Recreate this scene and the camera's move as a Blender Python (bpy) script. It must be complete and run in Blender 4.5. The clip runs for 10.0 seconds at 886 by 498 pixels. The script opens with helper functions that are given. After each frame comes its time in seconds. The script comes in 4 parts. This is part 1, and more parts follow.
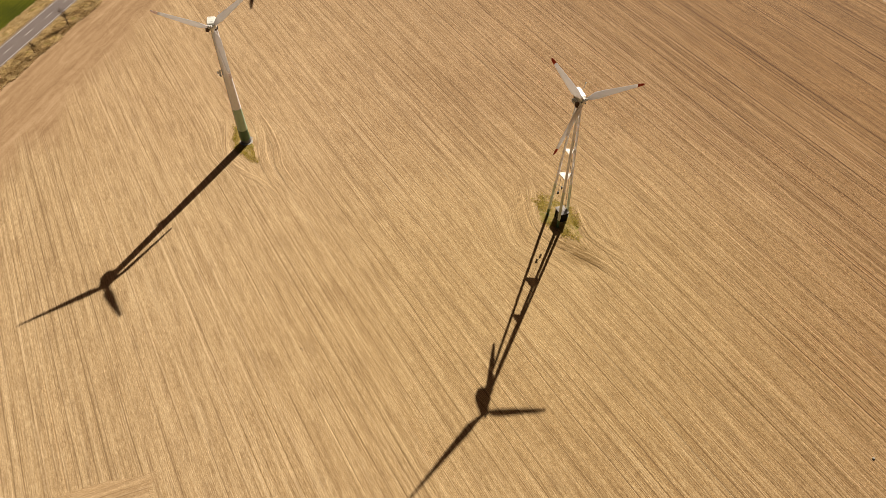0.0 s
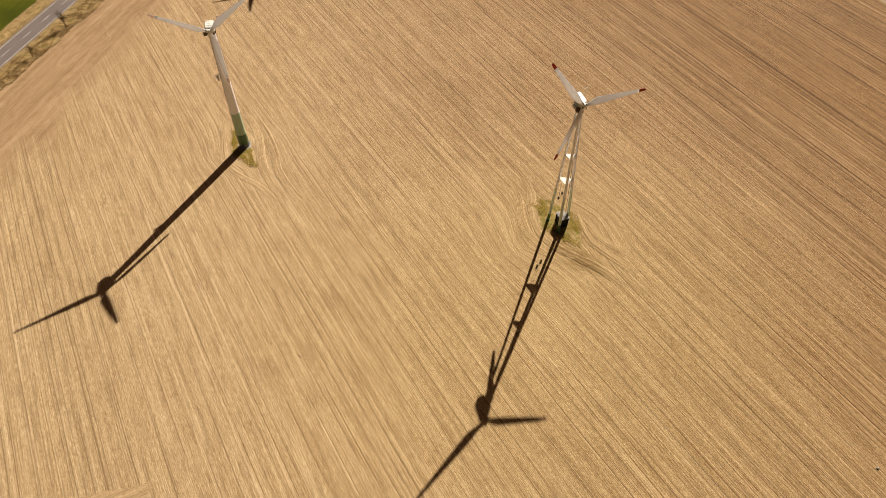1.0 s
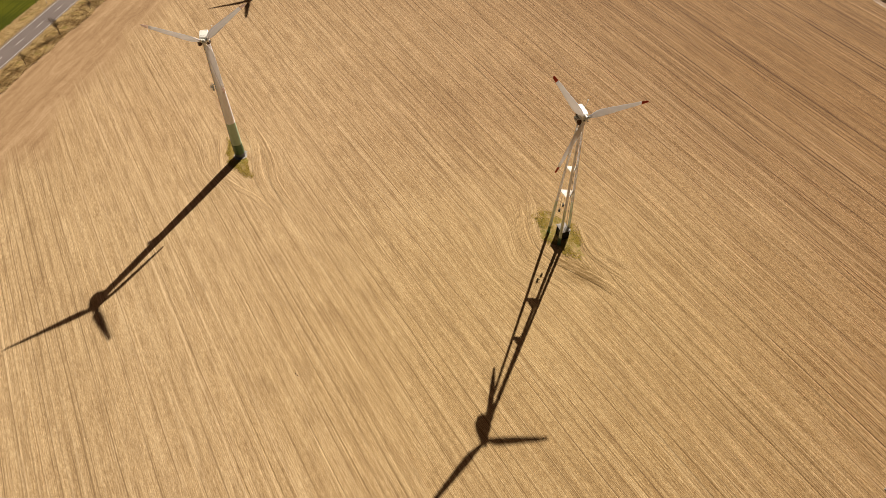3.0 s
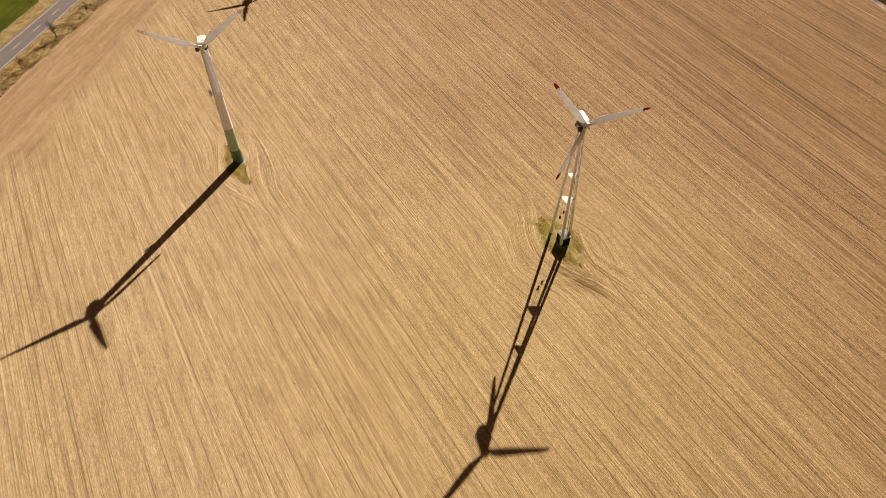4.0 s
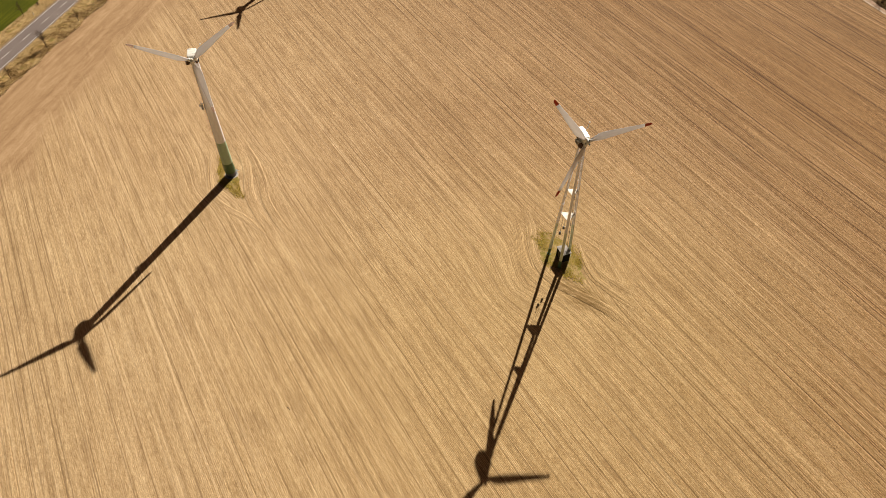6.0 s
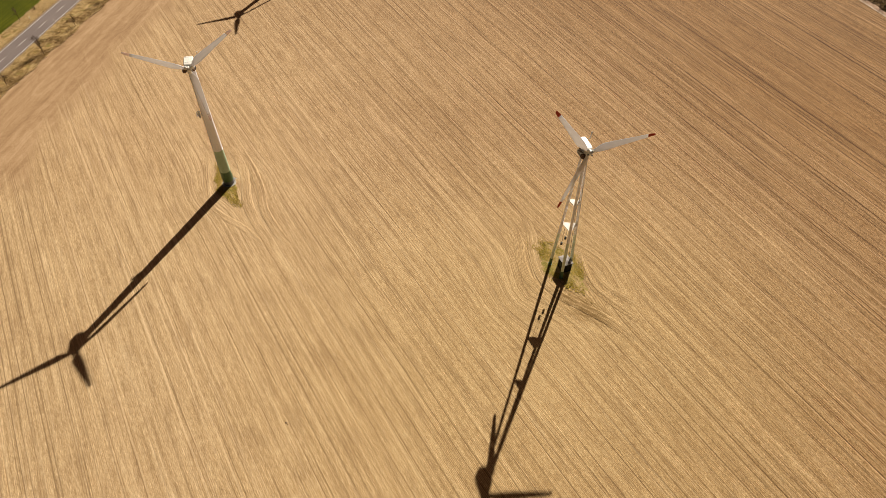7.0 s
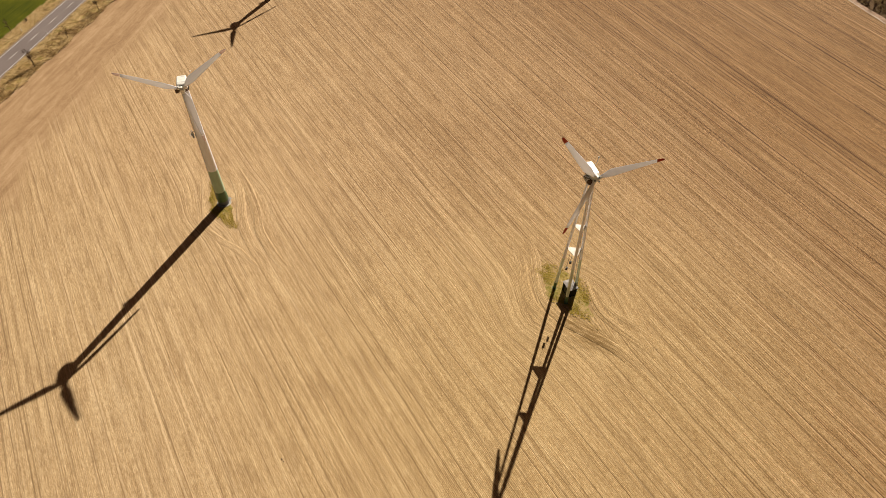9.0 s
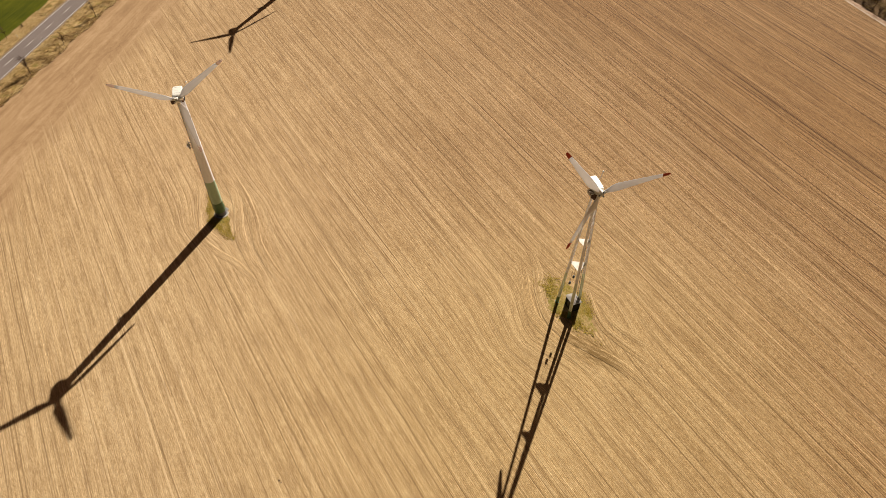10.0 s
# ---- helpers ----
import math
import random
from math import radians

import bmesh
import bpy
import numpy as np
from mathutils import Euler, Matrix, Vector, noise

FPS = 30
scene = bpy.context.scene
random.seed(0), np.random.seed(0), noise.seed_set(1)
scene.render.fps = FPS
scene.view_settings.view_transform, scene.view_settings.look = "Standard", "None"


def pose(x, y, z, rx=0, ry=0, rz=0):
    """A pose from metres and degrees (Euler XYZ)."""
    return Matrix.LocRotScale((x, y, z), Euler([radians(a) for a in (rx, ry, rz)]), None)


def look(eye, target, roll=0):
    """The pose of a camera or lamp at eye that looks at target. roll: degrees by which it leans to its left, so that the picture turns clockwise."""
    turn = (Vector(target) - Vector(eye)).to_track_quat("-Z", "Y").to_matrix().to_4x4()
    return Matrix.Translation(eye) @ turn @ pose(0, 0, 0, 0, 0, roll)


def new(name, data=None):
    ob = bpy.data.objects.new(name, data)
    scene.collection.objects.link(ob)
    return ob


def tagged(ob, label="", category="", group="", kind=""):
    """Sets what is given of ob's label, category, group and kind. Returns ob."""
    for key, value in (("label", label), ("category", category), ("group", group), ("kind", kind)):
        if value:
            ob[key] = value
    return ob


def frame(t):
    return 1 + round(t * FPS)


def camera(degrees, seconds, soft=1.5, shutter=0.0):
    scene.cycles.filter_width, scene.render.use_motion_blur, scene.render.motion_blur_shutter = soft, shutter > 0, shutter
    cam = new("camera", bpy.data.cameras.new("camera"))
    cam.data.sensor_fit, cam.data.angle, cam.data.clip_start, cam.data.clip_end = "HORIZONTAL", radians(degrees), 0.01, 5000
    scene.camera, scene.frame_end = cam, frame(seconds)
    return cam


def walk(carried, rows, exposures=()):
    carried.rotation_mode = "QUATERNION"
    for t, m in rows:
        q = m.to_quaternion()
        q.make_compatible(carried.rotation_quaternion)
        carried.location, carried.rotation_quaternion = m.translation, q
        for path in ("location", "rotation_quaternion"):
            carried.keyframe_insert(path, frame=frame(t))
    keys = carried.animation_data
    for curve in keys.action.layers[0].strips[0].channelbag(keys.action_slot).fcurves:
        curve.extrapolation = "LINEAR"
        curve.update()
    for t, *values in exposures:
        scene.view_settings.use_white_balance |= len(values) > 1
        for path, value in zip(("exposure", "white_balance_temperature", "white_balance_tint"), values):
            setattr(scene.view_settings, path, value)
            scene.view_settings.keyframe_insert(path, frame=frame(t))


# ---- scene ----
cam = camera(72.0, 10.0, soft=0.68)
PATH = [
    (0, (0.369, -0.993, 98.825), (0.27, 0.352, 97.348), 0.6),
    (0.5, (0.36, -0.196, 98.86), (0.262, 1.149, 97.383), 0.6),
    (1, (0.309, 0.617, 98.898), (0.21, 1.962, 97.421), 0.6),
    (1.5, (0.215, 1.429, 98.937), (0.117, 2.775, 97.46), 0.6),
    (2, (0.1, 2.255, 98.982), (0.004, 3.602, 97.506), 0.6),
    (2.5, (-0.032, 3.132, 99.032), (-0.126, 4.479, 97.557), 0.7),
    (4, (-0.385, 5.905, 99.327), (-0.476, 7.252, 97.852), 0.7),
    (4.5, (-0.405, 6.926, 99.399), (-0.495, 8.274, 97.924), 0.7),
    (5, (-0.424, 8.041, 99.473), (-0.509, 9.389, 97.998), 0.7),
    (5.5, (-0.515, 9.262, 99.556), (-0.599, 10.609, 98.08), 0.7),
    (7, (-0.904, 13.27, 99.959), (-0.987, 14.616, 98.483), 0.7),
    (7.5, (-1.111, 14.662, 100.033), (-1.193, 16.01, 98.558), 0.7),
    (8, (-1.363, 16.111, 100.116), (-1.443, 17.459, 98.642), 0.7),
    (8.5, (-1.641, 17.655, 100.195), (-1.719, 19.005, 98.721), 0.8),
    (9, (-1.903, 19.264, 100.277), (-1.981, 20.615, 98.805), 0.8),
    (9.5, (-2.133, 20.997, 100.351), (-2.21, 22.348, 98.879), 0.8),
    (10, (-2.304, 22.749, 100.423), (-2.382, 24.101, 98.951), 0.8),
]
walk(cam, [(t, look(eye, target, roll)) for t, eye, target, roll in PATH], exposures=[(0.0, 0.520, 6710, 10), (10.0, 0.520, 6710, 10)])

# ---- world, sun, exposure ----
SUN_AZ, SUN_EL = 17.2, 32.9          # degrees east of +y, above the horizon
world = bpy.data.worlds.new("daylight")
scene.world = world
world.use_nodes = True
wn = world.node_tree
sky = wn.nodes.new("ShaderNodeTexSky")
sky.sky_type = "NISHITA"
sky.sun_disc = False
sky.air_density, sky.dust_density, sky.ozone_density = 1.0, 5.0, 0.3     # hazy spring air
sky.sun_elevation, sky.sun_rotation = radians(SUN_EL), radians(SUN_AZ)
haze = wn.nodes.new("ShaderNodeMix")                     # dusty, warm horizon haze over the blue
haze.data_type, haze.blend_type = "RGBA", "MULTIPLY"
haze.inputs[0].default_value = 1.0
haze.inputs[7].default_value = (1.0, 0.66, 0.46, 1)
wn.links.new(sky.outputs[0], haze.inputs[6])
wn.links.new(haze.outputs[2], wn.nodes["Background"].inputs[0])
wn.nodes["Background"].inputs[1].default_value = 0.012
sun_data = bpy.data.lights.new("sun", "SUN")
sun_data.energy, sun_data.angle, sun_data.color = 5.0, radians(0.53), (1.0, 0.93, 0.82)
sun = new("sun", sun_data)
S = Vector((math.sin(radians(SUN_AZ)) * math.cos(radians(SUN_EL)), math.cos(radians(SUN_AZ)) * math.cos(radians(SUN_EL)), math.sin(radians(SUN_EL))))
sun.matrix_world = look(S * 300, (0, 0, 0))


# ---- materials ----
def material(name, rough=0.8, metal=0.0):
    m = bpy.data.materials.new(name)
    m.use_nodes = True
    b = m.node_tree.nodes["Principled BSDF"]
    b.inputs["Roughness"].default_value = rough
    b.inputs["Metallic"].default_value = metal
    return m, m.node_tree, b


def node(t, kind, inputs=None, **props):
    n = t.nodes.new(kind)
    for k, v in props.items():
        setattr(n, k, v)
    for k, v in (inputs or {}).items():
        if isinstance(v, bpy.types.NodeSocket):
            t.links.new(v, n.inputs[k])
        else:
            n.inputs[k].default_value = v
    return n


def noise_of(t, vec, scale, detail=4.0, rough=0.55, squeeze=(1, 1, 1)):
    mp = node(t, "ShaderNodeMapping", {"Vector": vec, "Scale": squeeze})
    return node(t, "ShaderNodeTexNoise", {"Vector": mp.outputs[0], "Scale": scale, "Detail": detail, "Roughness": rough}).outputs[0]


def ramp(t, fac, stops):
    r = node(t, "ShaderNodeValToRGB", {"Fac": fac})
    e = r.color_ramp.elements
    while len(e) < len(stops):
        e.new(0.5)
    for el, (p, c) in zip(e, stops):
        el.position = p
        el.color = (*c, 1) if len(c) == 3 else c
    return r.outputs[0]


def grey(a):
    return (a, a, a)


def mix(t, fac, a, b, how="MIX"):
    n = t.nodes.new("ShaderNodeMix")
    n.data_type, n.blend_type = "RGBA", how
    for s, v in ((n.inputs[0], fac), (n.inputs[6], a), (n.inputs[7], b)):
        if isinstance(v, bpy.types.NodeSocket):
            t.links.new(v, s)
        else:
            s.default_value = (*v, 1) if isinstance(v, tuple) and len(v) == 3 else v
    return n.outputs[2]


def bump(t, b, height, strength=0.4, distance=0.05):
    t.links.new(node(t, "ShaderNodeBump", {"Height": height, "Strength": strength, "Distance": distance}).outputs[0], b.inputs["Normal"])


def place(t):
    return node(t, "ShaderNodeNewGeometry").outputs["Position"]


def local(t):
    return node(t, "ShaderNodeTexCoord").outputs["Object"]


def two_scale(name, dark, light, big, small, rough=0.85, strength=0.4, distance=0.05, world_space=True, metal=0.0):
    """A surface whose colour wanders between two tones at a large and a small scale."""
    m, t, b = material(name, rough, metal)
    if rough > 0.9:
        b.inputs["Specular IOR Level"].default_value = 0.15
    v = place(t) if world_space else local(t)
    a, c = noise_of(t, v, big, 5), noise_of(t, v, small, 6, 0.65)
    f = node(t, "ShaderNodeMath", {0: a, 1: c}, operation="ADD").outputs[0]
    f = node(t, "ShaderNodeMath", {0: f, 1: 0.5}, operation="MULTIPLY").outputs[0]
    t.links.new(ramp(t, f, [(0.32, dark), (0.68, light)]), b.inputs["Base Color"])
    bump(t, b, c, strength, distance)
    return m


def weigh(t, pairs):
    """The weighted sum of several greys."""
    f = None
    for v, w in pairs:
        k = node(t, "ShaderNodeMath", {0: v, 1: w}, operation="MULTIPLY").outputs[0]
        f = k if f is None else node(t, "ShaderNodeMath", {0: f, 1: k}, operation="ADD").outputs[0]
    return f


def headland_colour(t):
    v = node(t, "ShaderNodeMapping", {"Vector": place(t), "Rotation": (0, 0, radians(2.0))}).outputs[0]
    tracks = noise_of(t, v, 1.0, 4, 0.6, (0.55, 0.012, 1))
    cloud = noise_of(t, v, 1.0, 4, 0.6, (0.12, 0.03, 1))
    crumb = noise_of(t, v, 2.6, 6, 0.85)
    swirl = node(t, "ShaderNodeTexNoise", {"Vector": node(t, "ShaderNodeMapping", {"Vector": v, "Scale": (0.30, 0.12, 1)}).outputs[0], "Scale": 1.0, "Detail": 5.0, "Roughness": 0.65, "Distortion": 1.6}).outputs[0]
    f = weigh(t, ((tracks, 0.30), (cloud, 0.20), (swirl, 0.22), (crumb, 0.32)))
    return ramp(t, f, [(0.41, (0.25, 0.146, 0.070)), (0.52, (0.376, 0.236, 0.122)), (0.63, (0.505, 0.34, 0.195))]), crumb


def field_material():
    """Drilled stubble soil: straw and earth in streaks that follow the rows (uv: metres across, metres along)."""
    m, t, b = material("drilled_field", 0.95)
    b.inputs["Specular IOR Level"].default_value = 0.2
    uv = node(t, "ShaderNodeUVMap", uv_map="rows").outputs[0]
    pos = place(t)
    fine = noise_of(t, uv, 1.0, 2, 0.5, (2.6, 0.035, 1))      # single drill rows
    thin = noise_of(t, uv, 1.0, 3, 0.65, (1.1, 0.026, 1))     # long wheel and tine lines
    mid = noise_of(t, uv, 1.0, 4, 0.6, (0.45, 0.035, 1))      # bundles of rows
    wide = noise_of(t, uv, 1.0, 3, 0.5, (0.10, 0.010, 1))     # machine passes
    blot = noise_of(t, uv, 1.0, 5, 0.7, (0.7, 0.15, 1))       # feathery patches
    stalk = noise_of(t, uv, 1.0, 3, 0.7, (5.0, 0.80, 1))      # straw lying along the rows
    crumb = noise_of(t, pos, 5.0, 5, 0.9)                     # straw and clods
    soil = noise_of(t, pos, 0.012, 2, 0.4)                    # soil type over the field
    f = weigh(t, ((fine, 0.22), (thin, 0.12), (mid, 0.07), (wide, 0.05), (blot, 0.15), (stalk, 0.42), (crumb, 0.54)))
    # most of the sum lies within 0.1 of its mean of 0.785
    col = ramp(t, f, [(0.620, (0.130, 0.068, 0.028)), (0.730, (0.340, 0.208, 0.093)), (0.790, (0.455, 0.299, 0.144)), (0.920, (0.70, 0.51, 0.295))])
    # g: how far the colour goes darker and browner towards +x and far +y
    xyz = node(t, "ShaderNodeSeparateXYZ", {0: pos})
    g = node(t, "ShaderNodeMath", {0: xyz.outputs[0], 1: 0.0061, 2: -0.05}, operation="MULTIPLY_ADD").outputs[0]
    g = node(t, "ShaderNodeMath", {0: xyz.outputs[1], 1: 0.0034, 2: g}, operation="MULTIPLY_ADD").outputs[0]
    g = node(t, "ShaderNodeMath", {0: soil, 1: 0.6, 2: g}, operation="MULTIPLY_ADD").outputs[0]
    # g is lowered near the three-legged turbine, fading out by 62 m
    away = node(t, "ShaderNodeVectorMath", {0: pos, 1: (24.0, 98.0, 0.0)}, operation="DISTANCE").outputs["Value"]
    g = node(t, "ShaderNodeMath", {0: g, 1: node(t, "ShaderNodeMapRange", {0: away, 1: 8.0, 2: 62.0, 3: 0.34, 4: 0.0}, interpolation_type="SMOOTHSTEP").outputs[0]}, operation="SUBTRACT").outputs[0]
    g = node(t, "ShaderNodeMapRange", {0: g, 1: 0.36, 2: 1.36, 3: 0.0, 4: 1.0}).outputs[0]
    # stronger lines where g is high
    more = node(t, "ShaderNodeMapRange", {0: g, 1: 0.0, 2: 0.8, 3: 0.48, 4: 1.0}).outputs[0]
    sep = node(t, "ShaderNodeSeparateXYZ", {0: uv})
    wob = node(t, "ShaderNodeMath", {0: noise_of(t, uv, 1.0, 2, 0.5, (0.2, 0.05, 1)), 1: 0.5, 2: sep.outputs[0]}, operation="MULTIPLY_ADD").outputs[0]

    def lines(col, wide, seed, dark, dark_at, pale, pale_at, pace, lo, hi, k):
        """Single rows of one width, a share of them cut dark and a share thick with straw, that come and go along their length."""
        row = node(t, "ShaderNodeMath", {0: wob, 1: 1 / wide, 2: seed}, operation="MULTIPLY_ADD").outputs[0]
        row = node(t, "ShaderNodeMath", {0: row}, operation="FLOOR").outputs[0]
        rnd = node(t, "ShaderNodeTexWhiteNoise", {"W": row}, noise_dimensions="1D").outputs["Value"]
        slow = node(t, "ShaderNodeCombineXYZ", {0: node(t, "ShaderNodeMath", {0: row, 1: 3.7}, operation="MULTIPLY").outputs[0], 1: node(t, "ShaderNodeMath", {0: sep.outputs[1], 1: pace}, operation="MULTIPLY").outputs[0]}).outputs[0]
        come = node(t, "ShaderNodeMapRange", {0: node(t, "ShaderNodeTexNoise", {"Vector": slow, "Scale": 1.0, "Detail": 3.0}).outputs[0], 1: lo, 2: hi, 3: 0.0, 4: 1.0}).outputs[0]
        come = node(t, "ShaderNodeMath", {0: come, 1: k}, operation="MULTIPLY").outputs[0]
        for start, end, strength, tone in ((dark_at, min(1.0, dark_at + 0.5 * (1 - dark_at)), dark, (0.120, 0.062, 0.024)), (pale_at, 0.5 * pale_at, pale, (0.74, 0.54, 0.32))):
            pick = node(t, "ShaderNodeMapRange", {0: rnd, 1: start, 2: end, 3: 0.0, 4: strength}).outputs[0]
            col = mix(t, node(t, "ShaderNodeMath", {0: pick, 1: come}, operation="MULTIPLY").outputs[0], col, tone)
        return col
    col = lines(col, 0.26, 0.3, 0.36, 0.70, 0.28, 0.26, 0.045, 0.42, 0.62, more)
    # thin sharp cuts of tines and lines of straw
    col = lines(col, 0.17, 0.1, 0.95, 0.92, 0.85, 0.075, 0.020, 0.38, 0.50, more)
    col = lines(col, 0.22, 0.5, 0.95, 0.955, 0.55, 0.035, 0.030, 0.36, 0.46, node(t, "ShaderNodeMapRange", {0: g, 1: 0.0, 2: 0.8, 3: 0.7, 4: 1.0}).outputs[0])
    # the seam between two passes of the drill, every three metres
    seam = node(t, "ShaderNodeMath", {0: wob, 1: 1.52}, operation="PINGPONG").outputs[0]
    seam = node(t, "ShaderNodeMapRange", {0: seam, 1: 0.06, 2: 0.13, 3: 0.80, 4: 0.0}).outputs[0]
    gap = node(t, "ShaderNodeMapRange", {0: noise_of(t, uv, 1.0, 3, 0.6, (0.35, 0.03, 1)), 1: 0.42, 2: 0.58, 3: 0.05, 4: 1.0}).outputs[0]
    col = mix(t, node(t, "ShaderNodeMath", {0: seam, 1: gap}, operation="MULTIPLY").outputs[0], col, (0.150, 0.080, 0.032))
    calm = node(t, "ShaderNodeMapRange", {0: g, 1: 0.0, 2: 0.6, 3: 0.27, 4: 0.0}).outputs[0]     # evener, paler tone where g is low
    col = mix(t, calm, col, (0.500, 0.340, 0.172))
    # soft darker feathers where damp earth was dragged a little aslant of the rows
    slant = node(t, "ShaderNodeMapping", {"Vector": uv, "Rotation": (0, 0, radians(3)), "Location": (31, 9, 0)}).outputs[0]
    damp = node(t, "ShaderNodeMapRange", {0: noise_of(t, slant, 1.0, 4, 0.65, (1.0, 0.11, 1)), 1: 0.50, 2: 0.66, 3: 0.0, 4: 0.42}).outputs[0]
    damp = node(t, "ShaderNodeMath", {0: damp, 1: node(t, "ShaderNodeMapRange", {0: g, 1: 0.2, 2: 0.9, 3: 1.0, 4: 0.4}).outputs[0]}, operation="MULTIPLY").outputs[0]
    col = mix(t, damp, col, (0.225, 0.130, 0.058))
    # the drill's own fine rows: earth in the furrow, straw on the crest, plainer in some patches than in others
    drill = node(t, "ShaderNodeMath", {0: wob, 1: 0.135}, operation="PINGPONG").outputs[0]
    drill = ramp(t, node(t, "ShaderNodeMath", {0: drill, 1: 1 / 0.135}, operation="MULTIPLY").outputs[0], [(0.0, grey(0.64)), (0.45, grey(1.02)), (1.0, grey(1.28))])
    plain = node(t, "ShaderNodeMapRange", {0: noise_of(t, uv, 1.0, 3, 0.6, (0.25, 0.04, 1)), 1: 0.38, 2: 0.60, 3: 0.15, 4: 0.95}).outputs[0]
    plain = node(t, "ShaderNodeMath", {0: plain, 1: node(t, "ShaderNodeMapRange", {0: xyz.outputs[0], 1: -70.0, 2: 5.0, 3: 0.35, 4: 1.0}).outputs[0]}, operation="MULTIPLY").outputs[0]
    col = mix(t, plain, col, mix(t, 1.0, col, drill, "MULTIPLY"))
    # coarse clods and wisps of straw, plainest where g is high
    clod_f = noise_of(t, uv, 1.0, 3, 0.75, (5.0, 1.8, 1))
    lumps = ramp(t, clod_f, [(0.34, grey(0.62)), (0.50, grey(1.0)), (0.66, grey(1.40))])
    lump_k = node(t, "ShaderNodeMapRange", {0: g, 1: 0.0, 2: 0.8, 3: 0.15, 4: 0.90}).outputs[0]
    col = mix(t, lump_k, col, mix(t, 1.0, col, lumps, "MULTIPLY"))
    speck = ramp(t, noise_of(t, pos, 8.5, 3, 0.75), [(0.33, grey(0.58)), (0.50, grey(1.0)), (0.67, grey(1.44))])
    col = mix(t, 0.60, col, mix(t, 1.0, col, speck, "MULTIPLY"))
    # damp earth dragged out of the plot where the machines turn round the three-legged turbine
    drag = node(t, "ShaderNodeMapping", {"Vector": pos, "Location": (-22.9, -90.6, 0)}).outputs[0]
    drag = node(t, "ShaderNodeMapping", {"Vector": drag, "Rotation": (0, 0, radians(33)), "Scale": (1, 1, 1)}).outputs[0]
    near = node(t, "ShaderNodeMapping", {"Vector": drag, "Scale": (1 / 7.2, 1 / 3.4, 1)}).outputs[0]
    near = node(t, "ShaderNodeVectorMath", {0: near}, operation="LENGTH").outputs["Value"]
    near = node(t, "ShaderNodeMapRange", {0: near, 1: 0.55, 2: 1.1, 3: 1.0, 4: 0.0}).outputs[0]
    smear = node(t, "ShaderNodeMapRange", {0: noise_of(t, drag, 1.0, 6, 0.8, (0.22, 1.2, 1)), 1: 0.39, 2: 0.56, 3: 0.0, 4: 0.88}).outputs[0]
    col = mix(t, node(t, "ShaderNodeMath", {0: near, 1: smear}, operation="MULTIPLY").outputs[0], col, (0.185, 0.105, 0.034))
    # yellower straw over the middle of the field, pinker dust outside it
    hue = node(t, "ShaderNodeVectorMath", {0: pos, 1: (22.0, 72.0, 0.0)}, operation="DISTANCE").outputs["Value"]
    hue = node(t, "ShaderNodeMapRange", {0: hue, 1: 15.0, 2: 85.0, 3: 0.0, 4: 1.0}, interpolation_type="SMOOTHSTEP").outputs[0]
    col = mix(t, 1.0, col, mix(t, hue, (0.985, 1.0, 0.955), (1.0, 1.0, 1.06)), "MULTIPLY")
    # colour multiplied a little lighter towards -x, mostly where y is low
    straw = node(t, "ShaderNodeMapRange", {0: xyz.outputs[0], 1: 5.0, 2: -75.0, 3: 0.0, 4: 1.0}, interpolation_type="SMOOTHSTEP").outputs[0]
    straw = node(t, "ShaderNodeMath", {0: straw, 1: node(t, "ShaderNodeMapRange", {0: xyz.outputs[1], 1: 85.0, 2: 150.0, 3: 1.0, 4: 0.15}, interpolation_type="SMOOTHSTEP").outputs[0]}, operation="MULTIPLY").outputs[0]
    col = mix(t, straw, col, mix(t, 1.0, col, (1.05, 1.085, 1.09), "MULTIPLY"))
    # the darker, browner tone that g mixes in
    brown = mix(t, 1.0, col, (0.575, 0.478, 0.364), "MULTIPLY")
    edge = node(t, "ShaderNodeAttribute", attribute_name="edge").outputs["Fac"]
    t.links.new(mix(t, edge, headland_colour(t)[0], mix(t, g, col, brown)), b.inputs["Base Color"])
    bump(t, b, weigh(t, ((crumb, 0.6), (stalk, 0.4))), node(t, "ShaderNodeMapRange", {0: edge, 1: 0.0, 2: 1.0, 3: 0.25, 4: 0.85}).outputs[0], 0.08)
    return m


def headland_material():
    """Rolled bare earth beside the road, with faint wheel tracks along it."""
    m, t, b = material("headland_earth", 0.95)
    b.inputs["Specular IOR Level"].default_value = 0.2
    col, crumb = headland_colour(t)
    t.links.new(col, b.inputs["Base Color"])
    bump(t, b, crumb, 0.5, 0.05)
    return m


